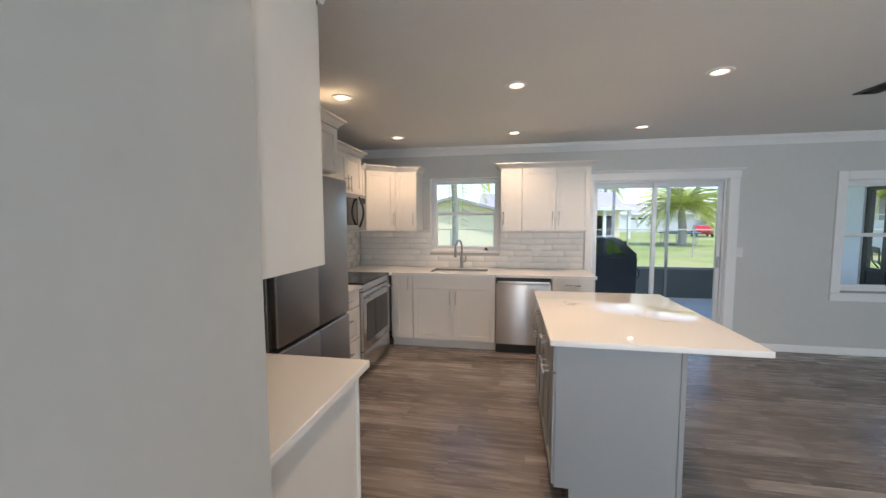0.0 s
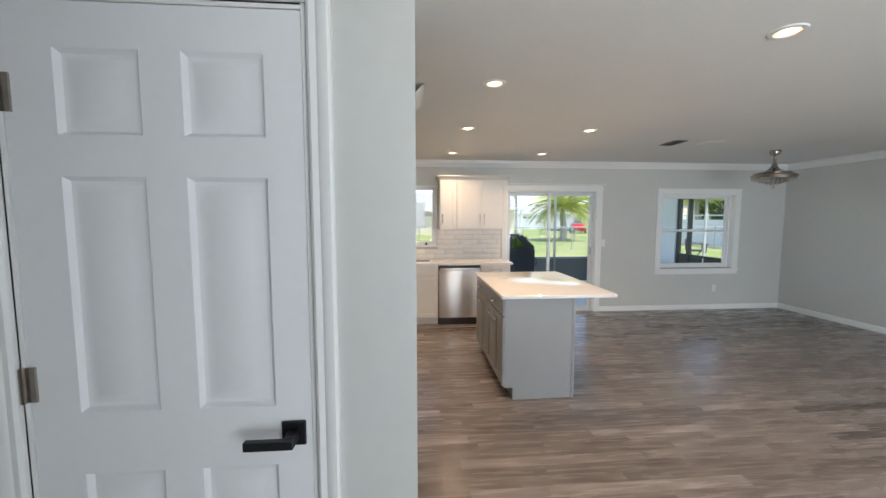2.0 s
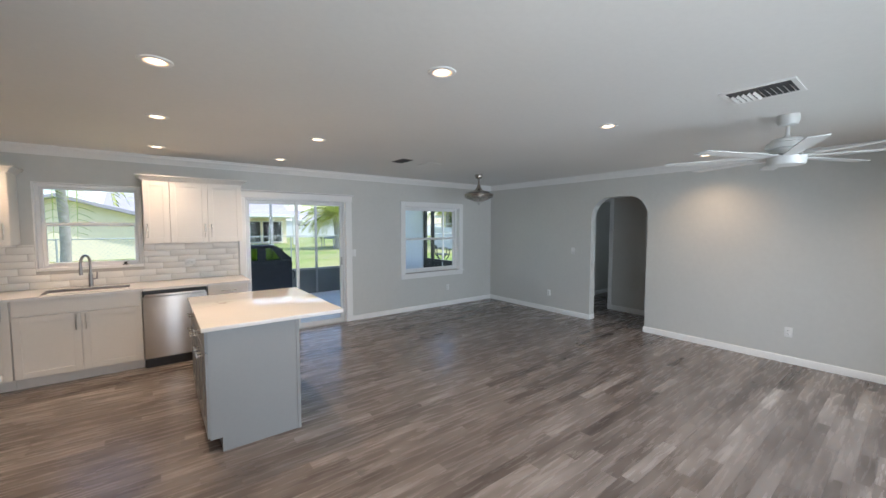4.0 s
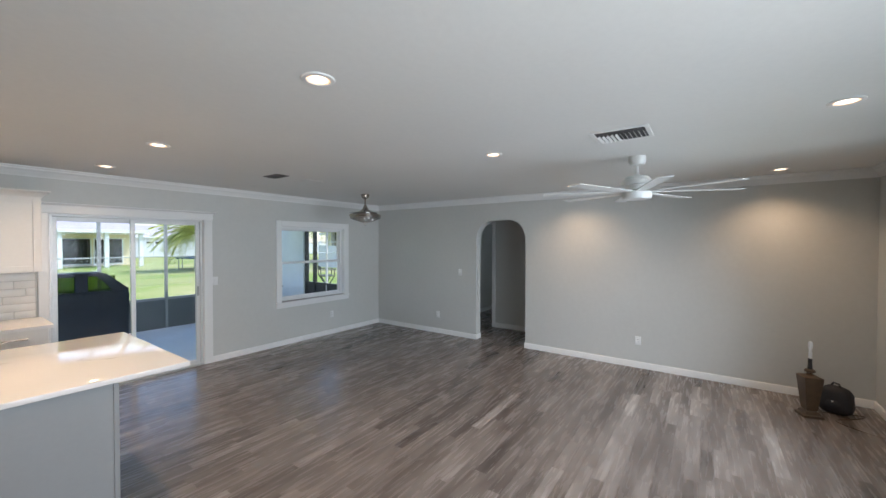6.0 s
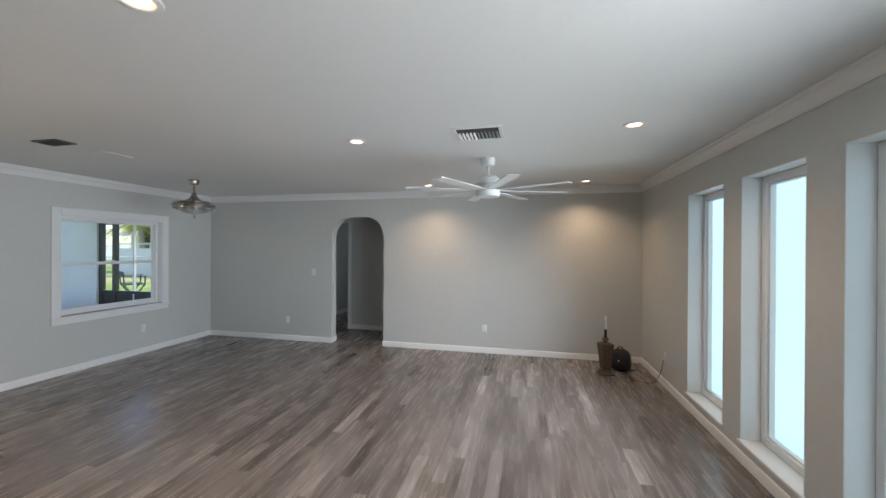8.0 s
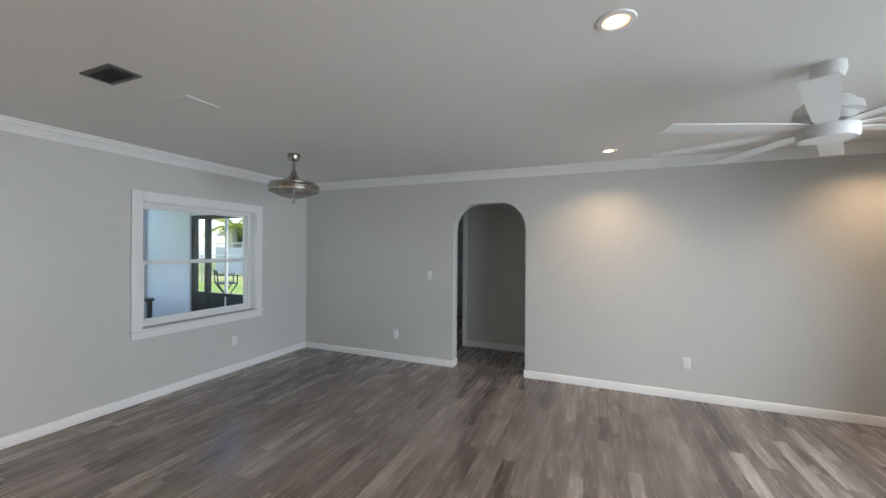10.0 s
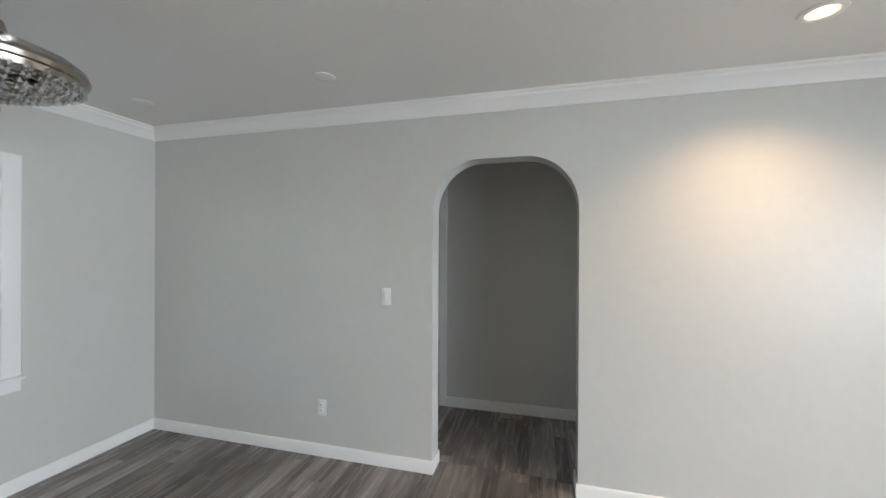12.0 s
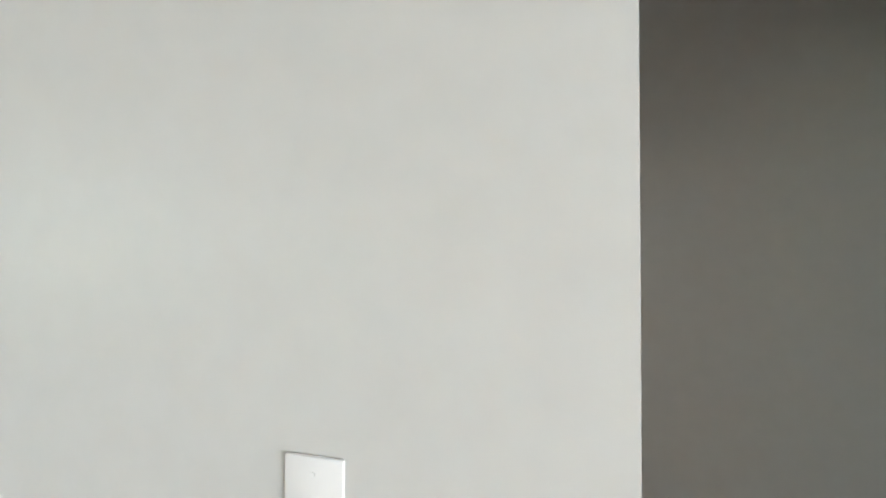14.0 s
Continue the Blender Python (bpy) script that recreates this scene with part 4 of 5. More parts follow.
# ---- wall fittings ----
def plate(name, m, label, outlet=True, category="outlet", group="wall outlets"):
    """A white cover plate, built to face -y at y=0."""
    c = thing(name, m, label, category, group)
    part("cover_plate", box(-0.036, 0.036, -0.006, 0.0, -0.058, 0.058, 0.003, 2), WHITEP, c)
    if outlet:
        for z in (-0.02, 0.02):
            o = part("socket", box(-0.016, 0.016, -0.0085, -0.005, z - 0.014, z + 0.014, 0.003), WHITEP, c)
            sl = bmesh.new()
            add_box(sl, -0.007, -0.005, -0.009, -0.008, z - 0.005, z + 0.005)
            add_box(sl, 0.005, 0.007, -0.009, -0.008, z - 0.005, z + 0.005)
            part("slots", sl, BLACKP, o)
    else:
        part("toggle", box(-0.005, 0.005, -0.016, -0.004, -0.004, 0.012, 0.002), WHITEP, c)
        for z in (-0.04, 0.04):
            part("screw", lathe([(0.0, 0.0), (0.003, 0.0), (0.003, 0.001), (0.0, 0.001)], 8), WHITEP, c).matrix_local = pose(0, -0.0068, z, 90, 0, 0)
    return c


faceE = lambda y, z: pose(XE, y, z, 0, 0, -90)
faceN = lambda x, z: pose(x, YB, z)
plate("light_switch", faceE(2.613, 1.151), "white toggle light switch beside the arch", False, "switch", "wall switches")
plate("wall_outlet", faceE(3.10, 0.343), "white duplex outlet near the floor")
plate("wall_outlet", faceE(-0.229, 0.363), "white duplex outlet near the floor")
plate("wall_outlet", faceN(4.352, 0.363), "white duplex outlet below the dining window")
plate("light_switch", faceN(2.362, 1.137), "white light switch beside the patio door", False, "switch", "wall switches")
plate("wall_outlet", pose(0.10, YB - 0.011, 1.125, 0, 90, 0), "white outlet set in the tiled backsplash")
plate("wall_outlet", pose(4.66, YS, 0.335, 0, 0, 180), "white outlet below the window wall with a cord plugged in")

th = thing("thermostat", pose(PX, -0.027, 1.552, 0, 0, 90), "white wall thermostat with a small grey display", "thermostat")
bm = bmesh.new()
add_prism(bm, [(u * 0.086, v * 0.052) for u, v in ((-1, -0.86), (-0.93, -1), (-0.4, -1.04), (0.4, -1.04), (0.93, -1), (1, -0.86), (1.02, 0), (1, 0.86), (0.93, 1), (0.4, 1.04), (-0.4, 1.04), (-0.93, 1), (-1, 0.86), (-1.02, 0))], 1, -0.028, 0.0)
bmesh.ops.bevel(bm, geom=[e for e in bm.edges if abs(e.verts[0].co.y + 0.028) < 1e-5 and abs(e.verts[1].co.y + 0.028) < 1e-5], offset=0.006, segments=2, affect="EDGES")
part("case", bm, WHITEP, th)
th.scale = (0.80, 1.0, 0.73)
part("display", box(-0.020, 0.040, -0.0295, -0.027, -0.018, 0.030), LCD, th, "grey display")
for z in (-0.012, 0.006, 0.024):
    part("button", box(0.062, 0.078, -0.031, -0.027, z - 0.006, z + 0.006, 0.002), GREYP, th)
for x in (-0.015, 0.010, 0.035):
    part("button", box(x - 0.007, x + 0.007, -0.031, -0.027, -0.042, -0.035, 0.001), WHITEP, th)

# ---- ceiling fittings ----
def vent(name, x0, x1, y0, y1, mat, label, dark):
    v = thing(name, pose(0, 0, HC), label, "air vent")
    rim = 0.028
    fr = bmesh.new()
    add_box(fr, x0, x0 + rim, y0, y1, -0.008, 0.0, 0.002)
    add_box(fr, x1 - rim, x1, y0, y1, -0.008, 0.0, 0.002)
    add_box(fr, x0 + rim, x1 - rim, y0, y0 + rim, -0.008, 0.0, 0.002)
    add_box(fr, x0 + rim, x1 - rim, y1 - rim, y1, -0.008, 0.0, 0.002)
    part("frame", fr, mat, v)
    part("backing", box(x0 + rim, x1 - rim, y0 + rim, y1 - rim, -0.003, -0.001), BLACKP, v)
    n = 11
    for k in range(n):
        y = y0 + rim + (k + 0.5) * (y1 - y0 - 2 * rim) / n
        lean = -0.006 if k < n / 2 or dark else 0.006
        part("slat", prism([(y - 0.001 - lean, -0.004), (y + 0.001 - lean, -0.004), (y + 0.001 + lean, -0.016), (y - 0.001 + lean, -0.016)], 0, x0 + rim + (0.0 if dark else 0.085), x1 - rim), mat, v)


vent("ceiling_vent", 2.675, 3.0, -0.655, -0.285, TRIM, "white square ceiling air vent with angled slats", False)
vent("ceiling_vent", 2.275, 2.43, 2.935, 3.215, VENTD, "grey rectangular ceiling air vent", True)
solid("access_plate", box(2.685, 2.915, 2.965, 3.22, HC - 0.006, HC, 0.002), CEIL, "flat painted ceiling access plate", "access plate")
for x, y in ((5.06, 2.782), (5.08, 4.16)):
    solid("ceiling_cover", lathe([(0.0, -0.006), (0.05, -0.006), (0.06, -0.003), (0.062, 0.0), (0.0, 0.0)], 24), CEIL, "round painted cover plate on the ceiling", "cover plate", m=pose(x, y, HC))


def white_fan():
    f = thing("ceiling_fan", pose(3.646, -0.46, 0), "white eight-blade ceiling fan on a short rod", "ceiling fan")
    part("canopy", lathe([(0.0, HC), (0.068, HC), (0.070, HC - 0.04), (0.058, HC - 0.075), (0.018, HC - 0.085), (0.0, HC - 0.085)], 28), FANW, f)
    part("down_rod", lathe([(0.013, 2.36), (0.013, 2.29), (0.03, 2.27), (0.03, 2.255), (0.0, 2.255)], 16), FANW, f)
    part("motor", lathe([(0.0, 2.262), (0.085, 2.262), (0.10, 2.25), (0.10, 2.235), (0.125, 2.228), (0.132, 2.20), (0.132, 2.188), (0.105, 2.18), (0.10, 2.145), (0.0, 2.145)], 32), FANW, f)
    part("hub", lathe([(0.0, 2.14), (0.095, 2.14), (0.118, 2.125), (0.118, 2.075), (0.108, 2.062), (0.0, 2.06)], 32), FANW, f)
    for k in range(8):
        bm = bmesh.new()
        rows = ((0.10, 0.036), (0.18, 0.046), (0.45, 0.053), (0.77, 0.056), (0.80, 0.052))
        lo, hi = [], []
        for r, wd in rows:
            for store, dz in ((lo, 0.0), (hi, 0.006)):
                store.append([bm.verts.new((r, y, 2.122 + dz + 0.06 * y)) for y in (-wd, wd)])
        for i in range(len(rows) - 1):
            bm.faces.new((lo[i][0], lo[i][1], lo[i + 1][1], lo[i + 1][0]))
            bm.faces.new((hi[i][0], hi[i + 1][0], hi[i + 1][1], hi[i][1]))
            bm.faces.new((lo[i][0], lo[i + 1][0], hi[i + 1][0], hi[i][0]))
            bm.faces.new((lo[i][1], hi[i][1], hi[i + 1][1], lo[i + 1][1]))
        bm.faces.new((lo[-1][0], lo[-1][1], hi[-1][1], hi[-1][0]))
        bm.faces.new((lo[0][0], hi[0][0], hi[0][1], lo[0][1]))
        part("blade", bm, FANW, f).matrix_local = pose(0, 0, 0, 0, 0, 20 + 45 * k)


white_fan()


def chandelier_fan():
    f = thing("chandelier_fan", pose(4.065, 3.45, 0), "brushed nickel chandelier fan with clear crystals and folded blades", "ceiling fan")
    part("canopy", lathe([(0.0, HC), (0.064, HC), (0.066, HC - 0.010), (0.061, HC - 0.014), (0.060, HC - 0.03), (0.050, HC - 0.058), (0.02, HC - 0.072), (0.0, HC - 0.072)], 28), NICKELD, f)
    part("down_rod", lathe([(0.014, HC - 0.07), (0.014, 2.265), (0.0, 2.265)], 16), NICKELD, f)
    part("motor", lathe([(0.0, 2.27), (0.024, 2.27), (0.034, 2.232), (0.055, 2.20), (0.10, 2.174), (0.15, 2.157), (0.18, 2.146), (0.182, 2.124), (0.0, 2.108)], 32), NICKELD, f)
    part("dish", lathe([(0.12, 2.135), (0.20, 2.132), (0.245, 2.120), (0.25, 2.108), (0.245, 2.092), (0.235, 2.088), (0.23, 2.068), (0.12, 2.100)], 40), NICKELD, f)
    for k in range(4):
        bm = bmesh.new()
        pts = [(0.10 + 0.145 * math.cos(radians(a)) * 0.2 + 0.14 * (1 - abs(a) / 80) * 0.3, 0.19 * math.sin(radians(a))) for a in range(-70, 71, 14)]
        inner = [(x - 0.07, y * 0.8) for x, y in reversed(pts)]
        add_prism(bm, [(x + 0.05, y) for x, y in pts + inner], 2, 2.136 + 0.004 * k, 2.139 + 0.004 * k)
        part("folded_blade", bm, CRYSTAL, f, "clear folded blade").matrix_local = pose(0, 0, 0, 0, 0, 90 * k + 20)
    def bead(r):
        bm = bmesh.new()
        bmesh.ops.create_icosphere(bm, subdivisions=1, radius=r)
        bmesh.ops.scale(bm, vec=(1, 1, 1.1), verts=bm.verts)
        return mesh_of("crystal", bm, CRYSTAL)
    small, large = bead(0.016), bead(0.022)
    for ring, (rad, n, z) in enumerate(((0.225, 30, 2.070), (0.187, 25, 2.054), (0.149, 20, 2.039), (0.111, 15, 2.025), (0.073, 10, 2.012), (0.035, 5, 2.002))):
        part("crystal_ring", lathe([(rad - 0.003, z + 0.022), (rad + 0.003, z + 0.022), (rad + 0.003, z + 0.028), (rad - 0.003, z + 0.028), (rad - 0.003, z + 0.022)], 40), NICKEL, f)
        for k in range(n):
            o = new("crystal", small)
            o.parent = f
            a = 2 * math.pi * (k + 0.5 * (ring % 2)) / n
            o.location = (rad * math.cos(a), rad * math.sin(a), z)
    o = new("crystal", large)
    o.parent = f
    o.location = (0, 0, 1.962)
    part("stem", lathe([(0.006, 2.105), (0.006, 1.975), (0.0, 1.975)], 10), NICKEL, f)


chandelier_fan()

# ---- things on the floor ----
tl = thing("table_lamp", pose(5.02, -1.80, 0), "carved dark wooden lamp base without shade, standing on the floor", "lamp")
def square_rings(rows, turn=0.0):
    bm = bmesh.new()
    rings = [[bm.verts.new((s * math.cos(radians(45 + 90 * k + turn)) * 1.414, s * math.sin(radians(45 + 90 * k + turn)) * 1.414, z)) for k in range(4)] for s, z in rows]
    for a, b in zip(rings, rings[1:]):
        for k in range(4):
            bm.faces.new((a[k], a[(k + 1) % 4], b[(k + 1) % 4], b[k]))
    bm.faces.new(rings[0][::-1])
    bm.faces.new(rings[-1])
    return bm
part("foot", square_rings(((0.105, 0.0), (0.105, 0.022), (0.085, 0.03), (0.075, 0.05), (0.055, 0.062))), LAMPW, tl)
part("body", square_rings(((0.055, 0.062), (0.062, 0.08), (0.098, 0.37), (0.098, 0.385), (0.055, 0.40))), LAMPW, tl, "carved tapering wooden body")
part("collar", lathe([(0.052, 0.40), (0.030, 0.412), (0.036, 0.425), (0.056, 0.432), (0.056, 0.446), (0.036, 0.458), (0.0, 0.458)], 20), LAMPW, tl, "turned wooden collar")
part("neck", lathe([(0.026, 0.458), (0.022, 0.50), (0.022, 0.56), (0.0, 0.56)], 16), BLACKM, tl)
part("socket", lathe([(0.016, 0.56), (0.02, 0.565), (0.02, 0.62), (0.014, 0.625), (0.0, 0.625)], 14), WHITEP, tl)
part("bulb", lathe([(0.013, 0.625), (0.016, 0.645), (0.024, 0.67), (0.024, 0.70), (0.016, 0.72), (0.0, 0.728)], 16), WHITEP, tl, "white lamp bulb")
tl.rotation_euler = (0, 0, radians(18))
tl.scale = (0.74, 0.74, 1.0)
tl.location = (4.96, -1.80, 0)
bag = thing("backpack", pose(5.20, -2.03, 0, 0, 0, -25) @ Matrix.Scale(0.76, 4), "black nylon backpack leaning in the corner", "bag")
bm = bmesh.new()
bmesh.ops.create_icosphere(bm, subdivisions=3, radius=1.0)
for v in bm.verts:
    x, y, z = v.co
    k = 1.0 + 0.06 * noise.noise(v.co * 2.3) + 0.03 * noise.noise(v.co * 6)
    q = lambda c: math.copysign(abs(c) ** 0.6, c)
    v.co = (0.11 * q(x) * k * (1.1 - 0.25 * z), 0.155 * q(y) * k * (1.05 - 0.15 * z), 0.175 + 0.175 * q(z) * (k if z > 0 else 1.0))
for f in bm.faces:
    f.smooth = True
part("body", bm, CLOTHK, bag)
bm = bmesh.new()
bmesh.ops.create_icosphere(bm, subdivisions=2, radius=1.0)
for v in bm.verts:
    v.co = (-0.09 + 0.05 * v.co.x, 0.11 * v.co.y, 0.12 + 0.09 * v.co.z)
for f in bm.faces:
    f.smooth = True
part("front_pocket", bm, CLOTHK, bag)
part("strap", tube([(0.06, 0.06, 0.33), (0.02, 0.03, 0.385), (-0.02, -0.03, 0.385), (-0.05, -0.06, 0.33)], 0.011, 8), CLOTHK, bag)
part("zip_tag", box(-0.141, -0.137, -0.01, 0.01, 0.17, 0.19), WHITEP, bag)
cord = [(4.66, YS + 0.015, 0.31), (4.66, YS + 0.03, 0.27), (4.70, -2.33, 0.12), (4.74, -2.26, 0.01), (4.80, -2.10, 0.006), (4.95, -1.98, 0.006), (5.10, -2.15, 0.006), (5.22, -2.22, 0.006), (5.13, -1.95, 0.006), (5.05, -1.88, 0.02)]
fine = []
for i in range(len(cord) - 1):
    p0, p1, p2, p3 = (Vector(cord[max(0, min(len(cord) - 1, i + d))]) for d in (-1, 0, 1, 2))
    for s in range(5):
        u = s / 5
        fine.append(0.5 * ((2 * p1) + (p2 - p0) * u + (2 * p0 - 5 * p1 + 4 * p2 - p3) * u * u + (3 * p1 - p0 - 3 * p2 + p3) * u ** 3))
pc = thing("power_cord", pose(0, 0, 0), "brown lamp cord running from the outlet to the lamp", "cord")
part("wire", tube(fine, 0.0035, 6), LAMPW, pc)
part("plug", box(4.645, 4.675, YS + 0.009, YS + 0.035, 0.305, 0.335, 0.004), WHITEP, pc)

# ---- patio and yard ----
GZ = -0.15
bm = bmesh.new()
add_box(bm, -160, 160, YB + 0.2, 240, GZ - 0.5, GZ)
add_box(bm, -160, 160, -160, YB + 0.2, GZ - 0.5, GZ - 0.002)
solid("ground", bm, GRASS, "sunlit green lawn with dry patches", "lawn", "structure")
solid("pavement_patio", box(0.1, 5.45, YB + 0.2, 8.2, GZ - 0.2, -0.08, 0.01), CONC, "smooth pale concrete patio slab", "patio", "structure")
solid("ceiling_patio", box(0.0, 5.6, YB + 0.2, 7.5, 2.28, 2.42), STUCCO, "white painted patio soffit", "patio roof", "structure")
bm = bmesh.new()
add_box(bm, 5.30, 5.45, 6.92, 8.15, -0.08, 2.28)
add_box(bm, 5.30, 5.45, YB + 0.2, 5.0, -0.08, 2.28)
add_box(bm, 5.30, 5.45, 5.0, 6.92, 2.02, 2.28)
solid("wall_patio_east", bm, STUCCO, "white stucco patio side wall with a dark-framed opening", "wall", "structure")
so = thing("screen_door", pose(0, 0, 0), "dark bronze framed screen opening in the patio side wall", "screen door")
bm = bmesh.new()
for y0, y1 in ((6.84, 6.92), (5.0, 5.06), (6.52, 6.60)):
    add_box(bm, 5.33, 5.40, y0, y1, -0.08, 2.02, 0.004)
add_box(bm, 5.33, 5.40, 5.06, 6.84, 1.96, 2.02, 0.004)
part("frame", bm, DARKF, so)
part("mullion", box(5.34, 5.38, 6.10, 6.135, -0.08, 1.96, 0.003), VINYL, so, "white upright bar")
for y0, y1 in ((5.06, 6.52), (6.60, 6.84)):
    part("kick_panel", box(5.345, 5.375, y0, y1, -0.08, 0.70, 0.003), DARKF, so)
    part("rail", box(5.335, 5.385, y0, y1, 0.70, 0.75, 0.003), DARKF, so)

scr = thing("screen_wall", pose(0, 0, 0), "grey aluminium patio screen wall with solid lower panels", "screen wall")
for x in (0.12, 0.84, 1.87, 2.90, 3.93, 4.90, 5.26):
    part("post", box(x - 0.025, x + 0.025, 8.08, 8.13, -0.08, 2.28, 0.003), ALU, scr)
part("top_rail", box(0.1, 5.29, 8.085, 8.125, 2.16, 2.28), ALU, scr)
part("mid_rail", box(0.1, 5.29, 8.083, 8.127, 0.50, 0.55, 0.003), ALU, scr)
for a, b in ((0.145, 0.815), (0.865, 1.845), (1.895, 2.875), (2.925, 3.905), (3.955, 4.875), (4.925, 5.235)):
    part("lower_panel", box(a, b, 8.098, 8.112, -0.08, 0.50), KNEE, scr)

gr = thing("barbecue_grill", pose(1.48, 7.42, -0.08), "black covered barbecue grill with glossy hood windows", "grill")
part("body", prism([(-0.62, 0.0), (0.55, 0.0), (0.57, 0.90), (-0.62, 0.90)], 1, -0.30, 0.28), GRILLC, gr)
hood = bmesh.new()
for x0, x1 in ((-0.62, -0.55), (-0.10, 0.06)):
    add_box(hood, x0, x1, -0.26, -0.20, 0.90, 1.24, 0.01)
add_prism(hood, [(0.40, 0.90), (0.57, 0.90), (0.57, 0.97), (0.28, 1.24), (0.14, 1.24)], 1, -0.26, -0.20)
add_box(hood, -0.62, 0.24, -0.26, 0.1, 1.20, 1.26, 0.015)
add_box(hood, -0.62, 0.56, -0.27, 0.25, 0.88, 0.95, 0.01)
part("hood", hood, GRILLC, gr)
for a, b in ((-0.55, -0.10), (0.06, 0.40)):
    part("hood_window", box(a, b, -0.235, -0.228, 0.95, 1.20), pane_glass("smoked_pane", (0.24, 0.32, 0.12)), gr, "smoked clear window")
part("handle", tube([(0.60, -0.22, 0.52), (0.63, -0.22, 0.56), (0.63, -0.22, 0.66), (0.60, -0.22, 0.70)], 0.012, 8), BLACKP, gr)

ch = thing("director_chair", pose(8.15, 9.8, GZ, 0, 0, 60) @ Matrix.Diagonal((1.25, 1.0, 0.91, 1.0)), "dark tall folding director chair on the lawn beside the patio", "chair")
for sx in (-0.27, 0.27):
    part("arm_frame", tube([(sx, -0.22, 0.0), (sx, 0.22, 0.75), (sx, 0.24, 1.12)], 0.016, 8), DARKF, ch)
    part("leg", tube([(sx, 0.22, 0.0), (sx, -0.22, 0.75), (sx, -0.22, 0.98)], 0.016, 8), DARKF, ch)
    part("armrest", box(sx - 0.03, sx + 0.03, -0.27, 0.26, 0.98, 1.005, 0.006), DARKF, ch)
part("foot_rest", box(-0.27, 0.27, -0.2, -0.16, 0.25, 0.28, 0.004), DARKF, ch)
part("seat", box(-0.28, 0.28, -0.22, 0.22, 0.74, 0.765, 0.008), CLOTHK, ch)
part("backrest", box(-0.28, 0.28, 0.225, 0.25, 0.98, 1.13, 0.008), CLOTHK, ch)
pt = thing("patio_table", pose(4.40, 7.30, -0.08), "dark metal patio table", "table")
part("tabletop", box(-0.36, 0.36, -0.4, 0.4, 0.74, 0.78, 0.008), DARKF, pt)
for sx in (-0.31, 0.31):
    for sy in (-0.36, 0.36):
        part("leg", box(sx - 0.025, sx + 0.025, sy - 0.025, sy + 0.025, 0.0, 0.74), DARKF, pt)


def fence_chain(x0, x1, y):
    f = thing("chain_link_fence", pose(0, 0, GZ), "galvanised chain-link fence across the lawn", "fence")
    n = int((x1 - x0) / 2.6)
    for k in range(n + 1):
        x = x0 + k * (x1 - x0) / n
        part("post", tube([(x, y, 0), (x, y, 1.25)], 0.03, 8), CHAIN, f)
    part("top_rail", tube([(x0, y, 1.22), (x1, y, 1.22)], 0.022, 8), CHAIN, f)
    bm = bmesh.new()
    step = 0.16
    m = int((x1 - x0) / step)
    for k in range(-8, m):
        for s in (1, -1):
            a = x0 + (k if s > 0 else k + 8) * step
            lo, hi = (a, 0.0), (a + s * 1.2, 1.2)
            w = 0.004
            bm.faces.new([bm.verts.new(p) for p in ((lo[0] - w, y, lo[1]), (lo[0] + w, y, lo[1]), (hi[0] + w, y, hi[1]), (hi[0] - w, y, hi[1]))])
    wire = part("wire_mesh", bm, CHAIN, f)
    wire["kind"] = "stuff"


fence_chain(-14, 24, 18.0)


def panel_fence(name, x0, y0, x1, y1, h):
    f = thing(name, pose(0, 0, GZ), "white vinyl privacy fence at the end of the yard", "fence")
    ln = math.hypot(x1 - x0, y1 - y0)
    turn = math.degrees(math.atan2(y1 - y0, x1 - x0))
    n = int(ln / 2.4)
    pm = mesh_of("panel", box(0.06, 2.34, -0.02, 0.02, 0.05, h - 0.35), FENCEW)
    qm = mesh_of("lattice", frame_bars(bmesh.new(), 0.06, 2.34, h - 0.35, h, 0.06, -0.025, 0.025, 0), FENCEW)
    sm = mesh_of("post", box(-0.06, 0.06, -0.06, 0.06, 0.0, h + 0.08), FENCEW)
    for k in range(n):
        for nm, me in (("panel", pm), ("lattice", qm), ("post", sm)):
            o = new(nm, me)
            o.parent = f
            o.matrix_local = pose(x0 + (x1 - x0) * k / n, y0 + (y1 - y0) * k / n, 0, 0, 0, turn)


panel_fence("vinyl_fence", 11.5, 54.0, 48.0, 50.0, 2.0)
panel_fence("vinyl_fence", 17.0, 3.2, 17.0, 22.4, 1.9)


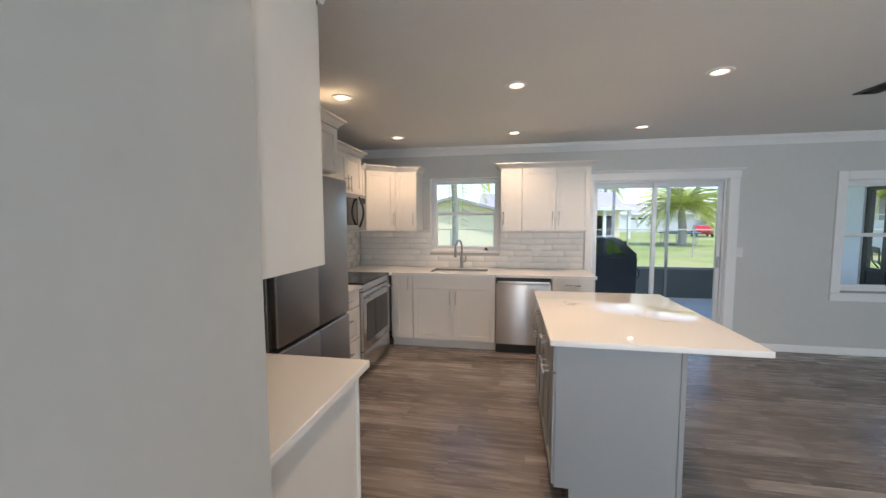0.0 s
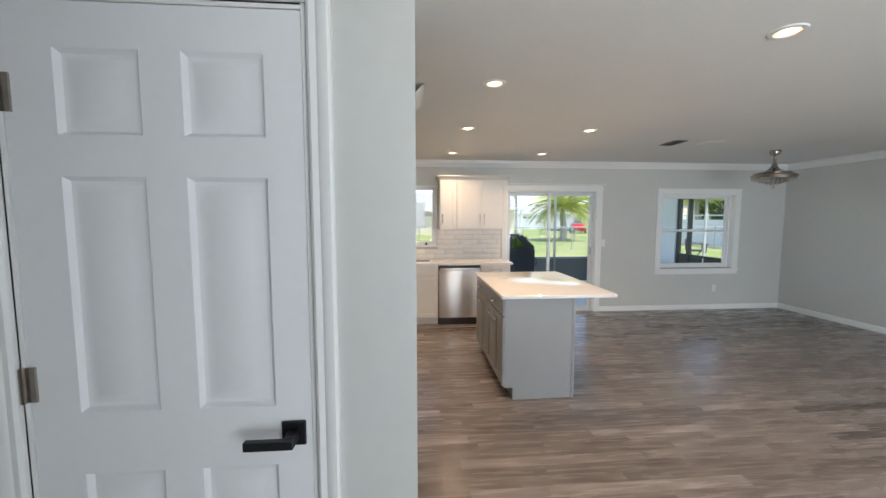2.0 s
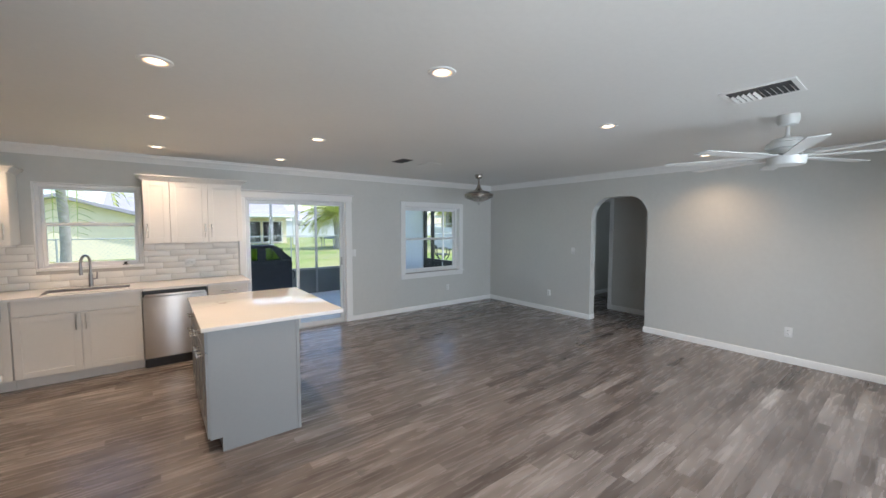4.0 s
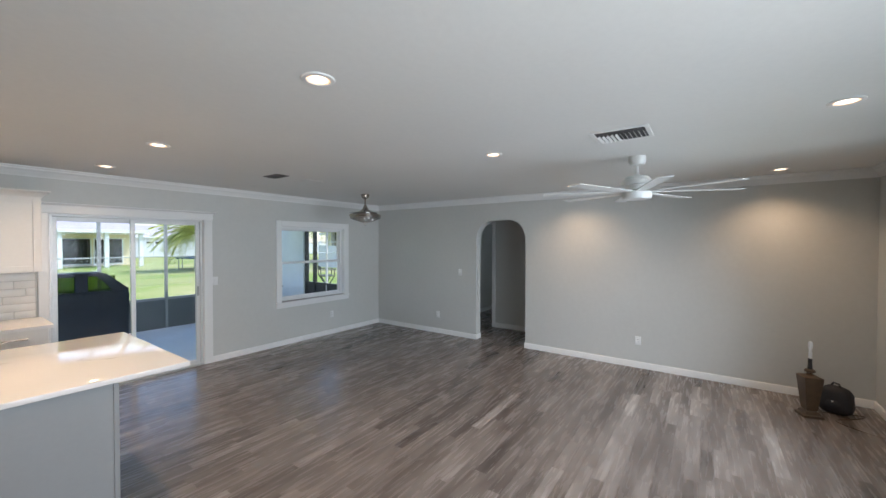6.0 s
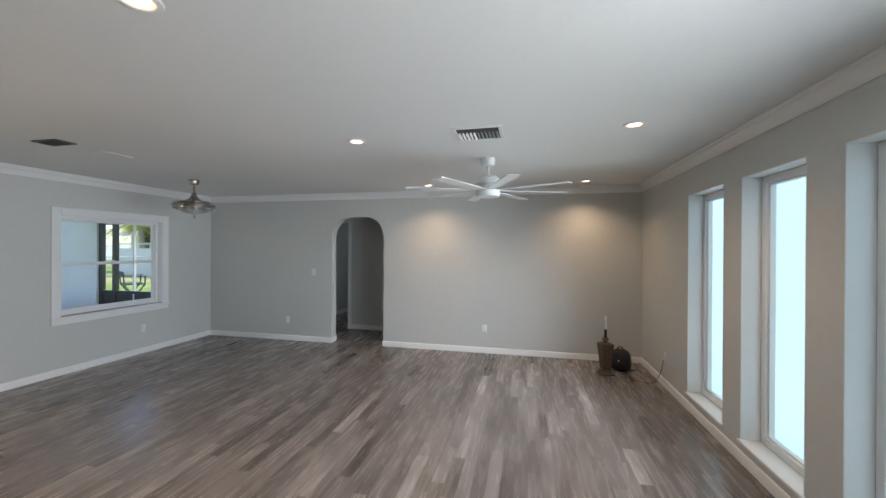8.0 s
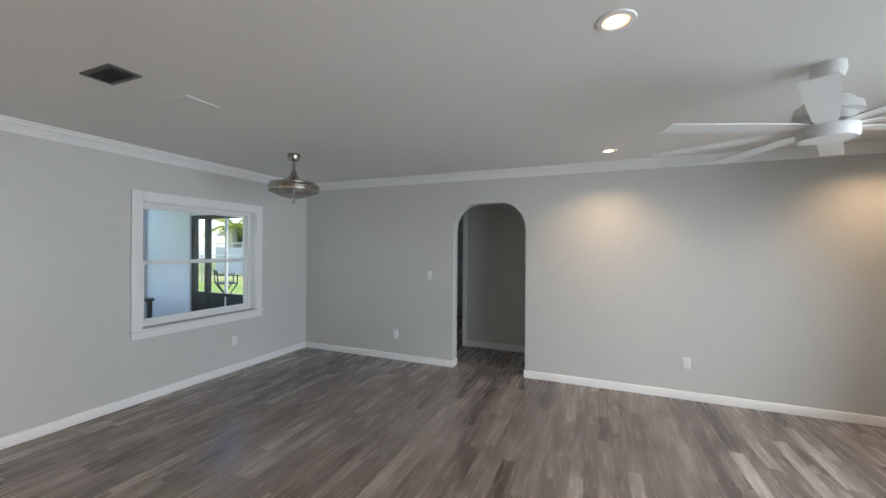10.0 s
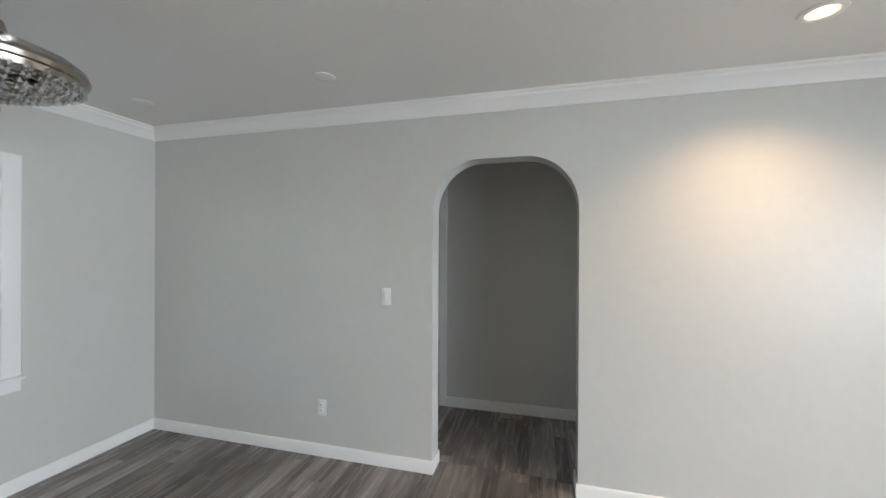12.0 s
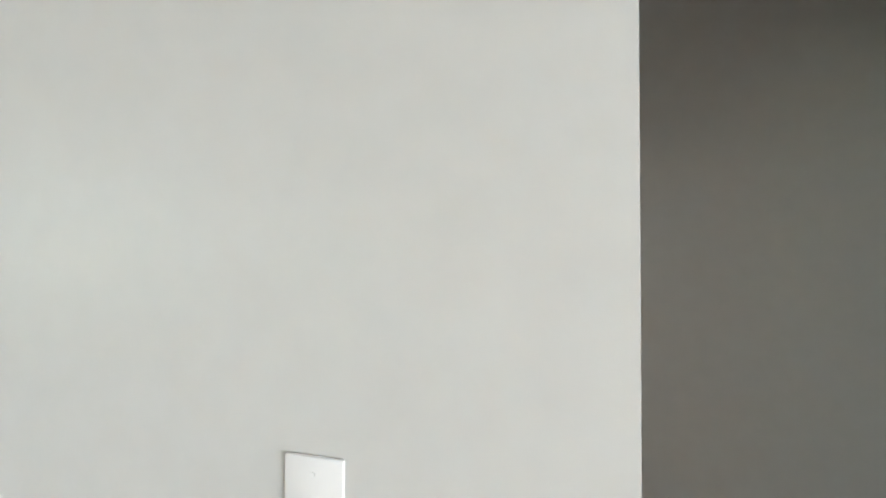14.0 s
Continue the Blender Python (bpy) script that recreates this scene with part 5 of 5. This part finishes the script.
def house(m, w, d, eave, ridge, gable_front, wallm, roofm, label, wins=(), doors=()):
    """A plain house: front faces -y at y=0, centred on x."""
    h = thing("house", m, label, "house")
    part("wall", box(-w / 2, w / 2, 0, d, 0, eave), wallm, h)
    r = bmesh.new()
    o = 0.5
    if gable_front:
        add_prism(r, [(-w / 2 - o, eave - 0.12), (-w / 2 - o, eave + 0.06), (0, ridge + 0.18), (w / 2 + o, eave + 0.06), (w / 2 + o, eave - 0.12), (0, ridge)], 1, -o, d + o)
        part("gable", prism([(-w / 2, eave), (w / 2, eave), (0, ridge)], 1, 0.0, 0.15), wallm, h)
    else:
        add_prism(r, [(-o, eave - 0.05), (-o, eave + 0.14), (d / 2, ridge), (d + o, eave + 0.14), (d + o, eave - 0.05)], 0, -w / 2 - o, w / 2 + o)
    rf = part("roof", r, roofm, h)
    part("fascia", box(-w / 2 - o - 0.02, w / 2 + o + 0.02, -o - 0.06, -o + 0.0, eave - 0.08, eave + 0.14) if not gable_front else box(-w / 2 - o, w / 2 + o, d, d + 0.1, eave - 0.1, eave), TRIM, rf)
    for x0, x1, z0, z1 in wins:
        o2 = part("window", frame_bars(bmesh.new(), x0, x1, z0, z1, 0.07, -0.05, 0.05, 0), TRIM, h)
        part("pane", box(x0 + 0.07, x1 - 0.07, -0.02, 0.0, z0 + 0.07, z1 - 0.07), BLACKG, o2)
    for x0, x1, z1 in doors:
        part("door", box(x0, x1, -0.06, -0.005, 0, z1), KNEE, h)
    return h


house(pose(-3.95, 24.0, GZ), 6.0, 9.0, 2.2, 3.05, True, HOUSEY, ROOFT, "cream stucco house with a low pale gable roof")
h1 = house(pose(3.4, 37.5, GZ), 13.0, 9.0, 2.5, 4.6, False, HOUSEY, ROOFT, "cream stucco house with a pale roof and a covered porch", wins=((2.4, 4.2, 0.1, 2.15), (4.3, 6.1, 0.1, 2.15), (-1.9, -0.3, 0.1, 2.15)), doors=((0.6, 1.9, 2.05),))
part("porch_roof", box(-1.0, 6.8, -3.4, -0.5, 2.5, 2.72), TRIM, h1)
for x in (-0.7, 2.0, 4.4, 6.4):
    part("porch_post", box(x - 0.12, x + 0.12, -3.2, -2.96, 0, 2.5), TRIM, h1)
house(pose(18.0, 62.0, GZ), 18.0, 9.0, 2.5, 4.4, False, FENCEW, ROOFT, "low white house behind the fence", wins=((-5.0, -3.2, 0.9, 2.0), (0.0, 1.8, 0.9, 2.0)))
house(pose(25.0, 24.0, GZ, 0, 0, -90), 16.0, 9.0, 2.7, 5.0, False, HOUSEY, ROOFR, "cream house with a brown shingle roof behind the fence", wins=((-5.0, -3.2, 0.9, 2.0), (1.0, 2.8, 0.9, 2.0)))
house(pose(23.7, 44.8, GZ, 0, 0, -30), 5.5, 8.0, 3.2, 4.2, True, HOUSEY, ROOFT, "beige house gable with a white edged roof past the lawn")
house(pose(27.0, 8.0, GZ, 0, 0, -90), 12.0, 9.0, 2.7, 4.6, False, HOUSEY, ROOFR, "cream house with a brown roof across the yard", wins=((-3.0, -1.2, 0.9, 2.0),))


def frond_mesh(length, droop, leaves, wide, rng):
    """One palm frond along +x: an arching rib with many narrow leaflets on both sides."""
    bm = bmesh.new()
    def rib(u):
        return Vector((length * u * (1 - 0.18 * u * droop), 0, length * (0.30 * u - droop * u * u)))
    add_tube(bm, [rib(k / 8) for k in range(9)], [0.03 * (1 - k / 10) for k in range(9)], 5)
    for k in range(leaves):
        u = 0.12 + 0.88 * k / leaves
        p = rib(u)
        ln = wide * (0.45 + 0.75 * math.sin(math.pi * min(1, u * 0.92 + 0.06)))
        for s in (-1, 1):
            tip = p + Vector((ln * 0.55, s * ln * 0.8, -ln * (0.25 + 0.35 * rng.random())))
            side = Vector((0.022, 0, 0.008))
            midp = (p + tip) / 2 + Vector((0, 0, 0.06 * ln))
            a, b, c, d, e = (bm.verts.new(q) for q in (p - side, p + side, midp + side, tip, midp - side))
            bm.faces.new((a, b, c, e))
            bm.faces.new((e, c, d))
    return bm


def palm(x, y, height, crown_r, n, trunk_r, label, droop=0.75, seed=1):
    rng = random.Random(seed)
    t = thing("palm_tree", pose(x, y, GZ), label, "palm tree")
    pts = [(0.05 * math.sin(k * 0.5), 0.008 * k, height * k / 10) for k in range(11)]
    part("trunk", tube(pts, [trunk_r * (1.25 - 0.3 * k / 10 + 0.08 * (k % 2)) for k in range(11)], 12), BARK, t)
    crown_bm = bmesh.new()
    for k in range(n):
        f = frond_mesh(crown_r * rng.uniform(0.85, 1.15), droop * rng.uniform(0.5, 1.25), 26, crown_r * 0.24, rng)
        lift = rng.uniform(-25, 55)
        me = bpy.data.meshes.new("frond")
        f.transform(Matrix.Translation((pts[-1][0], pts[-1][1], height)) @ pose(0, 0, 0, 0, 0, 360 * k / n + rng.uniform(-14, 14)) @ pose(0, 0, 0, 0, -lift, 0))
        f.to_mesh(me)
        f.free()
        crown_bm.from_mesh(me)
        bpy.data.meshes.remove(me)
    part("crown", crown_bm, FROND, t)


palm(10.5, 25.9, 2.5, 2.7, 46, 0.20, "date palm with a broad yellow-green crown on the lawn", seed=4)
palm(-2.6, 15.5, 4.5, 2.3, 18, 0.11, "tall slender palm with hanging fronds before the cream house", droop=1.5, seed=7)
palm(12.0, 52.0, 6.0, 2.8, 26, 0.17, "tall palm behind the cream house", seed=9)
palm(20.5, 25.0, 3.0, 2.0, 24, 0.18, "palm behind the white fence", seed=11)


def broadleaf(x, y, height, r, label, seed):
    rng = random.Random(seed)
    t = thing("tree", pose(x, y, GZ), label, "tree")
    tr = bmesh.new()
    add_tube(tr, [(0, 0, 0), (0.1, 0, height * 0.3), (0.0, 0.1, height * 0.55)], [0.2, 0.15, 0.1], 9)
    for k in range(5):
        a = k * 1.3
        add_tube(tr, [(0.08, 0, height * 0.32), (r * 0.4 * math.cos(a), r * 0.4 * math.sin(a), height * 0.6), (r * 0.7 * math.cos(a), r * 0.7 * math.sin(a), height * 0.78)], [0.09, 0.06, 0.03], 6)
    part("trunk", tr, BARK, t)
    bm = bmesh.new()
    for k in range(3600):
        while True:
            v = Vector((rng.uniform(-1, 1), rng.uniform(-1, 1), rng.uniform(-1, 1)))
            if 0.35 < v.length < 1.0 + 0.25 * noise.noise(v * 2.0 + Vector((seed, 0, 0))):
                break
        c = Vector((v.x * r, v.y * r, height * 0.68 + v.z * height * 0.34))
        s = rng.uniform(0.06, 0.12)
        n = Vector((rng.gauss(0, 1), rng.gauss(0, 1), rng.gauss(0, 1))).normalized()
        u = n.orthogonal().normalized()
        w = n.cross(u)
        bm.faces.new([bm.verts.new(c + s * q) for q in (u, 0.5 * w, -u, -0.5 * w)])
    part("crown", bm, LEAFD, t)


broadleaf(13.0, 72.0, 7.5, 4.5, "round green tree behind the white house", 3)
broadleaf(22.0, 24.5, 3.4, 1.7, "dense green tree behind the fence", 5)
broadleaf(22.5, 16.0, 4.5, 2.2, "green tree behind the fence", 6)

tp = thing("trampoline", pose(11.2, 28.0, GZ), "round trampoline with dark pads on the lawn", "trampoline")
part("mat", lathe([(0.0, 0.78), (0.95, 0.78), (0.95, 0.80), (0.0, 0.80)], 28), BLACKP, tp)
part("pad", lathe([(0.95, 0.74), (1.25, 0.72), (1.27, 0.80), (0.95, 0.84)], 28), BLUEP, tp, "blue edge pad")
for k in range(6):
    a = k * math.pi / 3
    part("leg", tube([(1.15 * math.cos(a), 1.15 * math.sin(a), 0.76), (1.15 * math.cos(a), 1.15 * math.sin(a), 0.0)], 0.03, 8), CHAIN, tp)

car = thing("car", pose(18.3, 40.5, GZ, 0, 0, 75) @ Matrix.Scale(0.8, 4), "red car parked beyond the lawn", "car")
side = [(-2.1, 0.35), (-2.15, 0.75), (-1.5, 0.85), (-0.9, 1.35), (0.7, 1.38), (1.4, 0.90), (2.1, 0.8), (2.15, 0.4)]
cb = prism(side, 1, -0.85, 0.85)
bmesh.ops.bevel(cb, geom=cb.edges[:], offset=0.05, segments=2, affect="EDGES")
bd = part("body", cb, REDP, car)
for s in (-0.86, 0.86):
    part("window", prism([(-1.25, 0.92), (-0.82, 1.28), (0.6, 1.30), (1.15, 0.92)], 1, s - 0.005, s + 0.005), BLACKG, bd)
for x in (-1.35, 1.35):
    for y in (-0.80, 0.80):
        wl = tube([(x, y - 0.1, 0.33), (x, y + 0.1, 0.33)], 0.33, 18)
        part("wheel", wl, BLACKP, car)

# ---- backsplash tiles ----
def tiles(name, m, length, z0, z1, holes, label):
    """Glazed 305 x 76 mm tiles in running bond on a grout bed, facing -y in their own axes."""
    t = thing(name, m, label, "backsplash", kind="structure")
    bed = bmesh.new()
    at = 0.0
    for a, b, lo, hi in sorted(holes):
        add_box(bed, at, a, -0.004, 0.0, z0, z1)
        add_box(bed, a, b, -0.004, 0.0, z0, min(lo, z1))
        at = b
    add_box(bed, at, length, -0.004, 0.0, z0, z1)
    part("grout", bed, GROUT, t)
    tw, thh, gap = 0.305, 0.076, 0.003
    cache = {}
    row = 0
    z = z0
    while z < z1 - 0.012:
        h = min(thh, z1 - z - 0.001)
        x = -[0.0, 0.15, 0.075, 0.225][row % 4]
        while x < length:
            a, b = max(x, 0.0), min(x + tw, length)
            spans = [(a, b)]
            for p, q, lo, hi in holes:
                if z + h > lo + 0.01:
                    spans = [s for u, v in spans for s in ((u, min(v, p)), (max(u, q), v)) if s[1] - s[0] > 0.012]
            for u, v in spans:
                if v - u < 0.012:
                    continue
                key = (round(v - u, 3), round(h, 3))
                if key not in cache:
                    bm = bmesh.new()
                    w0, h0 = v - u - gap, h - gap
                    o = [bm.verts.new(c) for c in ((0, -0.003, 0), (w0, -0.003, 0), (w0, -0.003, h0), (0, -0.003, h0))]
                    e = [bm.verts.new(c) for c in ((0, -0.008, 0), (w0, -0.008, 0), (w0, -0.008, h0), (0, -0.008, h0))]
                    i = [bm.verts.new(c) for c in ((0.002, -0.0095, 0.002), (w0 - 0.002, -0.0095, 0.002), (w0 - 0.002, -0.0095, h0 - 0.002), (0.002, -0.0095, h0 - 0.002))]
                    for r0, r1 in ((o, e), (e, i)):
                        for k in range(4):
                            bm.faces.new((r0[k], r0[(k + 1) % 4], r1[(k + 1) % 4], r1[k]))
                    bm.faces.new(i)
                    cache[key] = mesh_of("tile", bm, TILE)
                ob = new("tile", cache[key])
                ob.parent = t
                ob.location = (u + gap / 2, 0, z + gap / 2)
            x += tw
        z += thh
        row += 1


x0 = XW + 0.012
tiles("backsplash_north", pose(x0, YB, 0), 0.655 - x0, CT + 0.001, UB + 0.0, ((KW[0] - 0.013 - x0, KW[1] + 0.013 - x0, KW[2] - 0.013, 3.0),), "glossy white subway tile backsplash")
tiles("backsplash_west", pose(XW, 2.55, 0, 0, 0, 90), YB - 0.012 - 2.55, CT + 0.001, UB + 0.0, (), "glossy white subway tile backsplash")

# ---- floor planks ----
def plank_floor(parent, x0, x1, y0, y1, near, most, wide=0.09, seed=3):
    rng = random.Random(seed)
    lengths = (0.45, 0.62, 0.9, 1.2)
    cut = []
    y = y0
    while y < y1 - 0.01:
        x = x0 - rng.uniform(0, 1.1)
        while x < x1:
            ln = rng.choice(lengths)
            a, b = max(x, x0), min(x + ln, x1)
            if b - a > 0.02:
                cut.append((a, b, y, min(y + wide, y1), abs(b - a - ln) < 1e-6 and y + wide <= y1))
            x += ln
        y += wide
    cut.sort(key=lambda c: (not c[4], math.hypot((c[0] + c[1]) / 2 - near[0], (c[2] + c[3]) / 2 - near[1])))
    meshes = {}
    rest = bmesh.new()
    for k, (a, b, p, q, whole) in enumerate(cut):
        if k < most and whole:
            key = round(b - a, 3)
            if key not in meshes:
                meshes[key] = mesh_of("plank", box(0.0003, key - 0.0003, 0.0003, wide - 0.0003, -0.004, 0.0), PLANK)
            o = new("plank", meshes[key])
            o.parent = parent
            o.location = (a, p, 0.0)
        else:
            add_box(rest, a + 0.0003, b - 0.0003, p + 0.0003, q - 0.0003, -0.004, 0.0)
    r = part("planks", rest, PLANKS, parent)
    r["kind"] = "stuff"


plank_floor(floor, XW, XE + 0.15, YS, YB, (2.6, 0.6), 300)
plank_floor(hall_floor, XE + 0.15, 9.35, YS, 3.48, (6.2, 1.8), 12, seed=8)
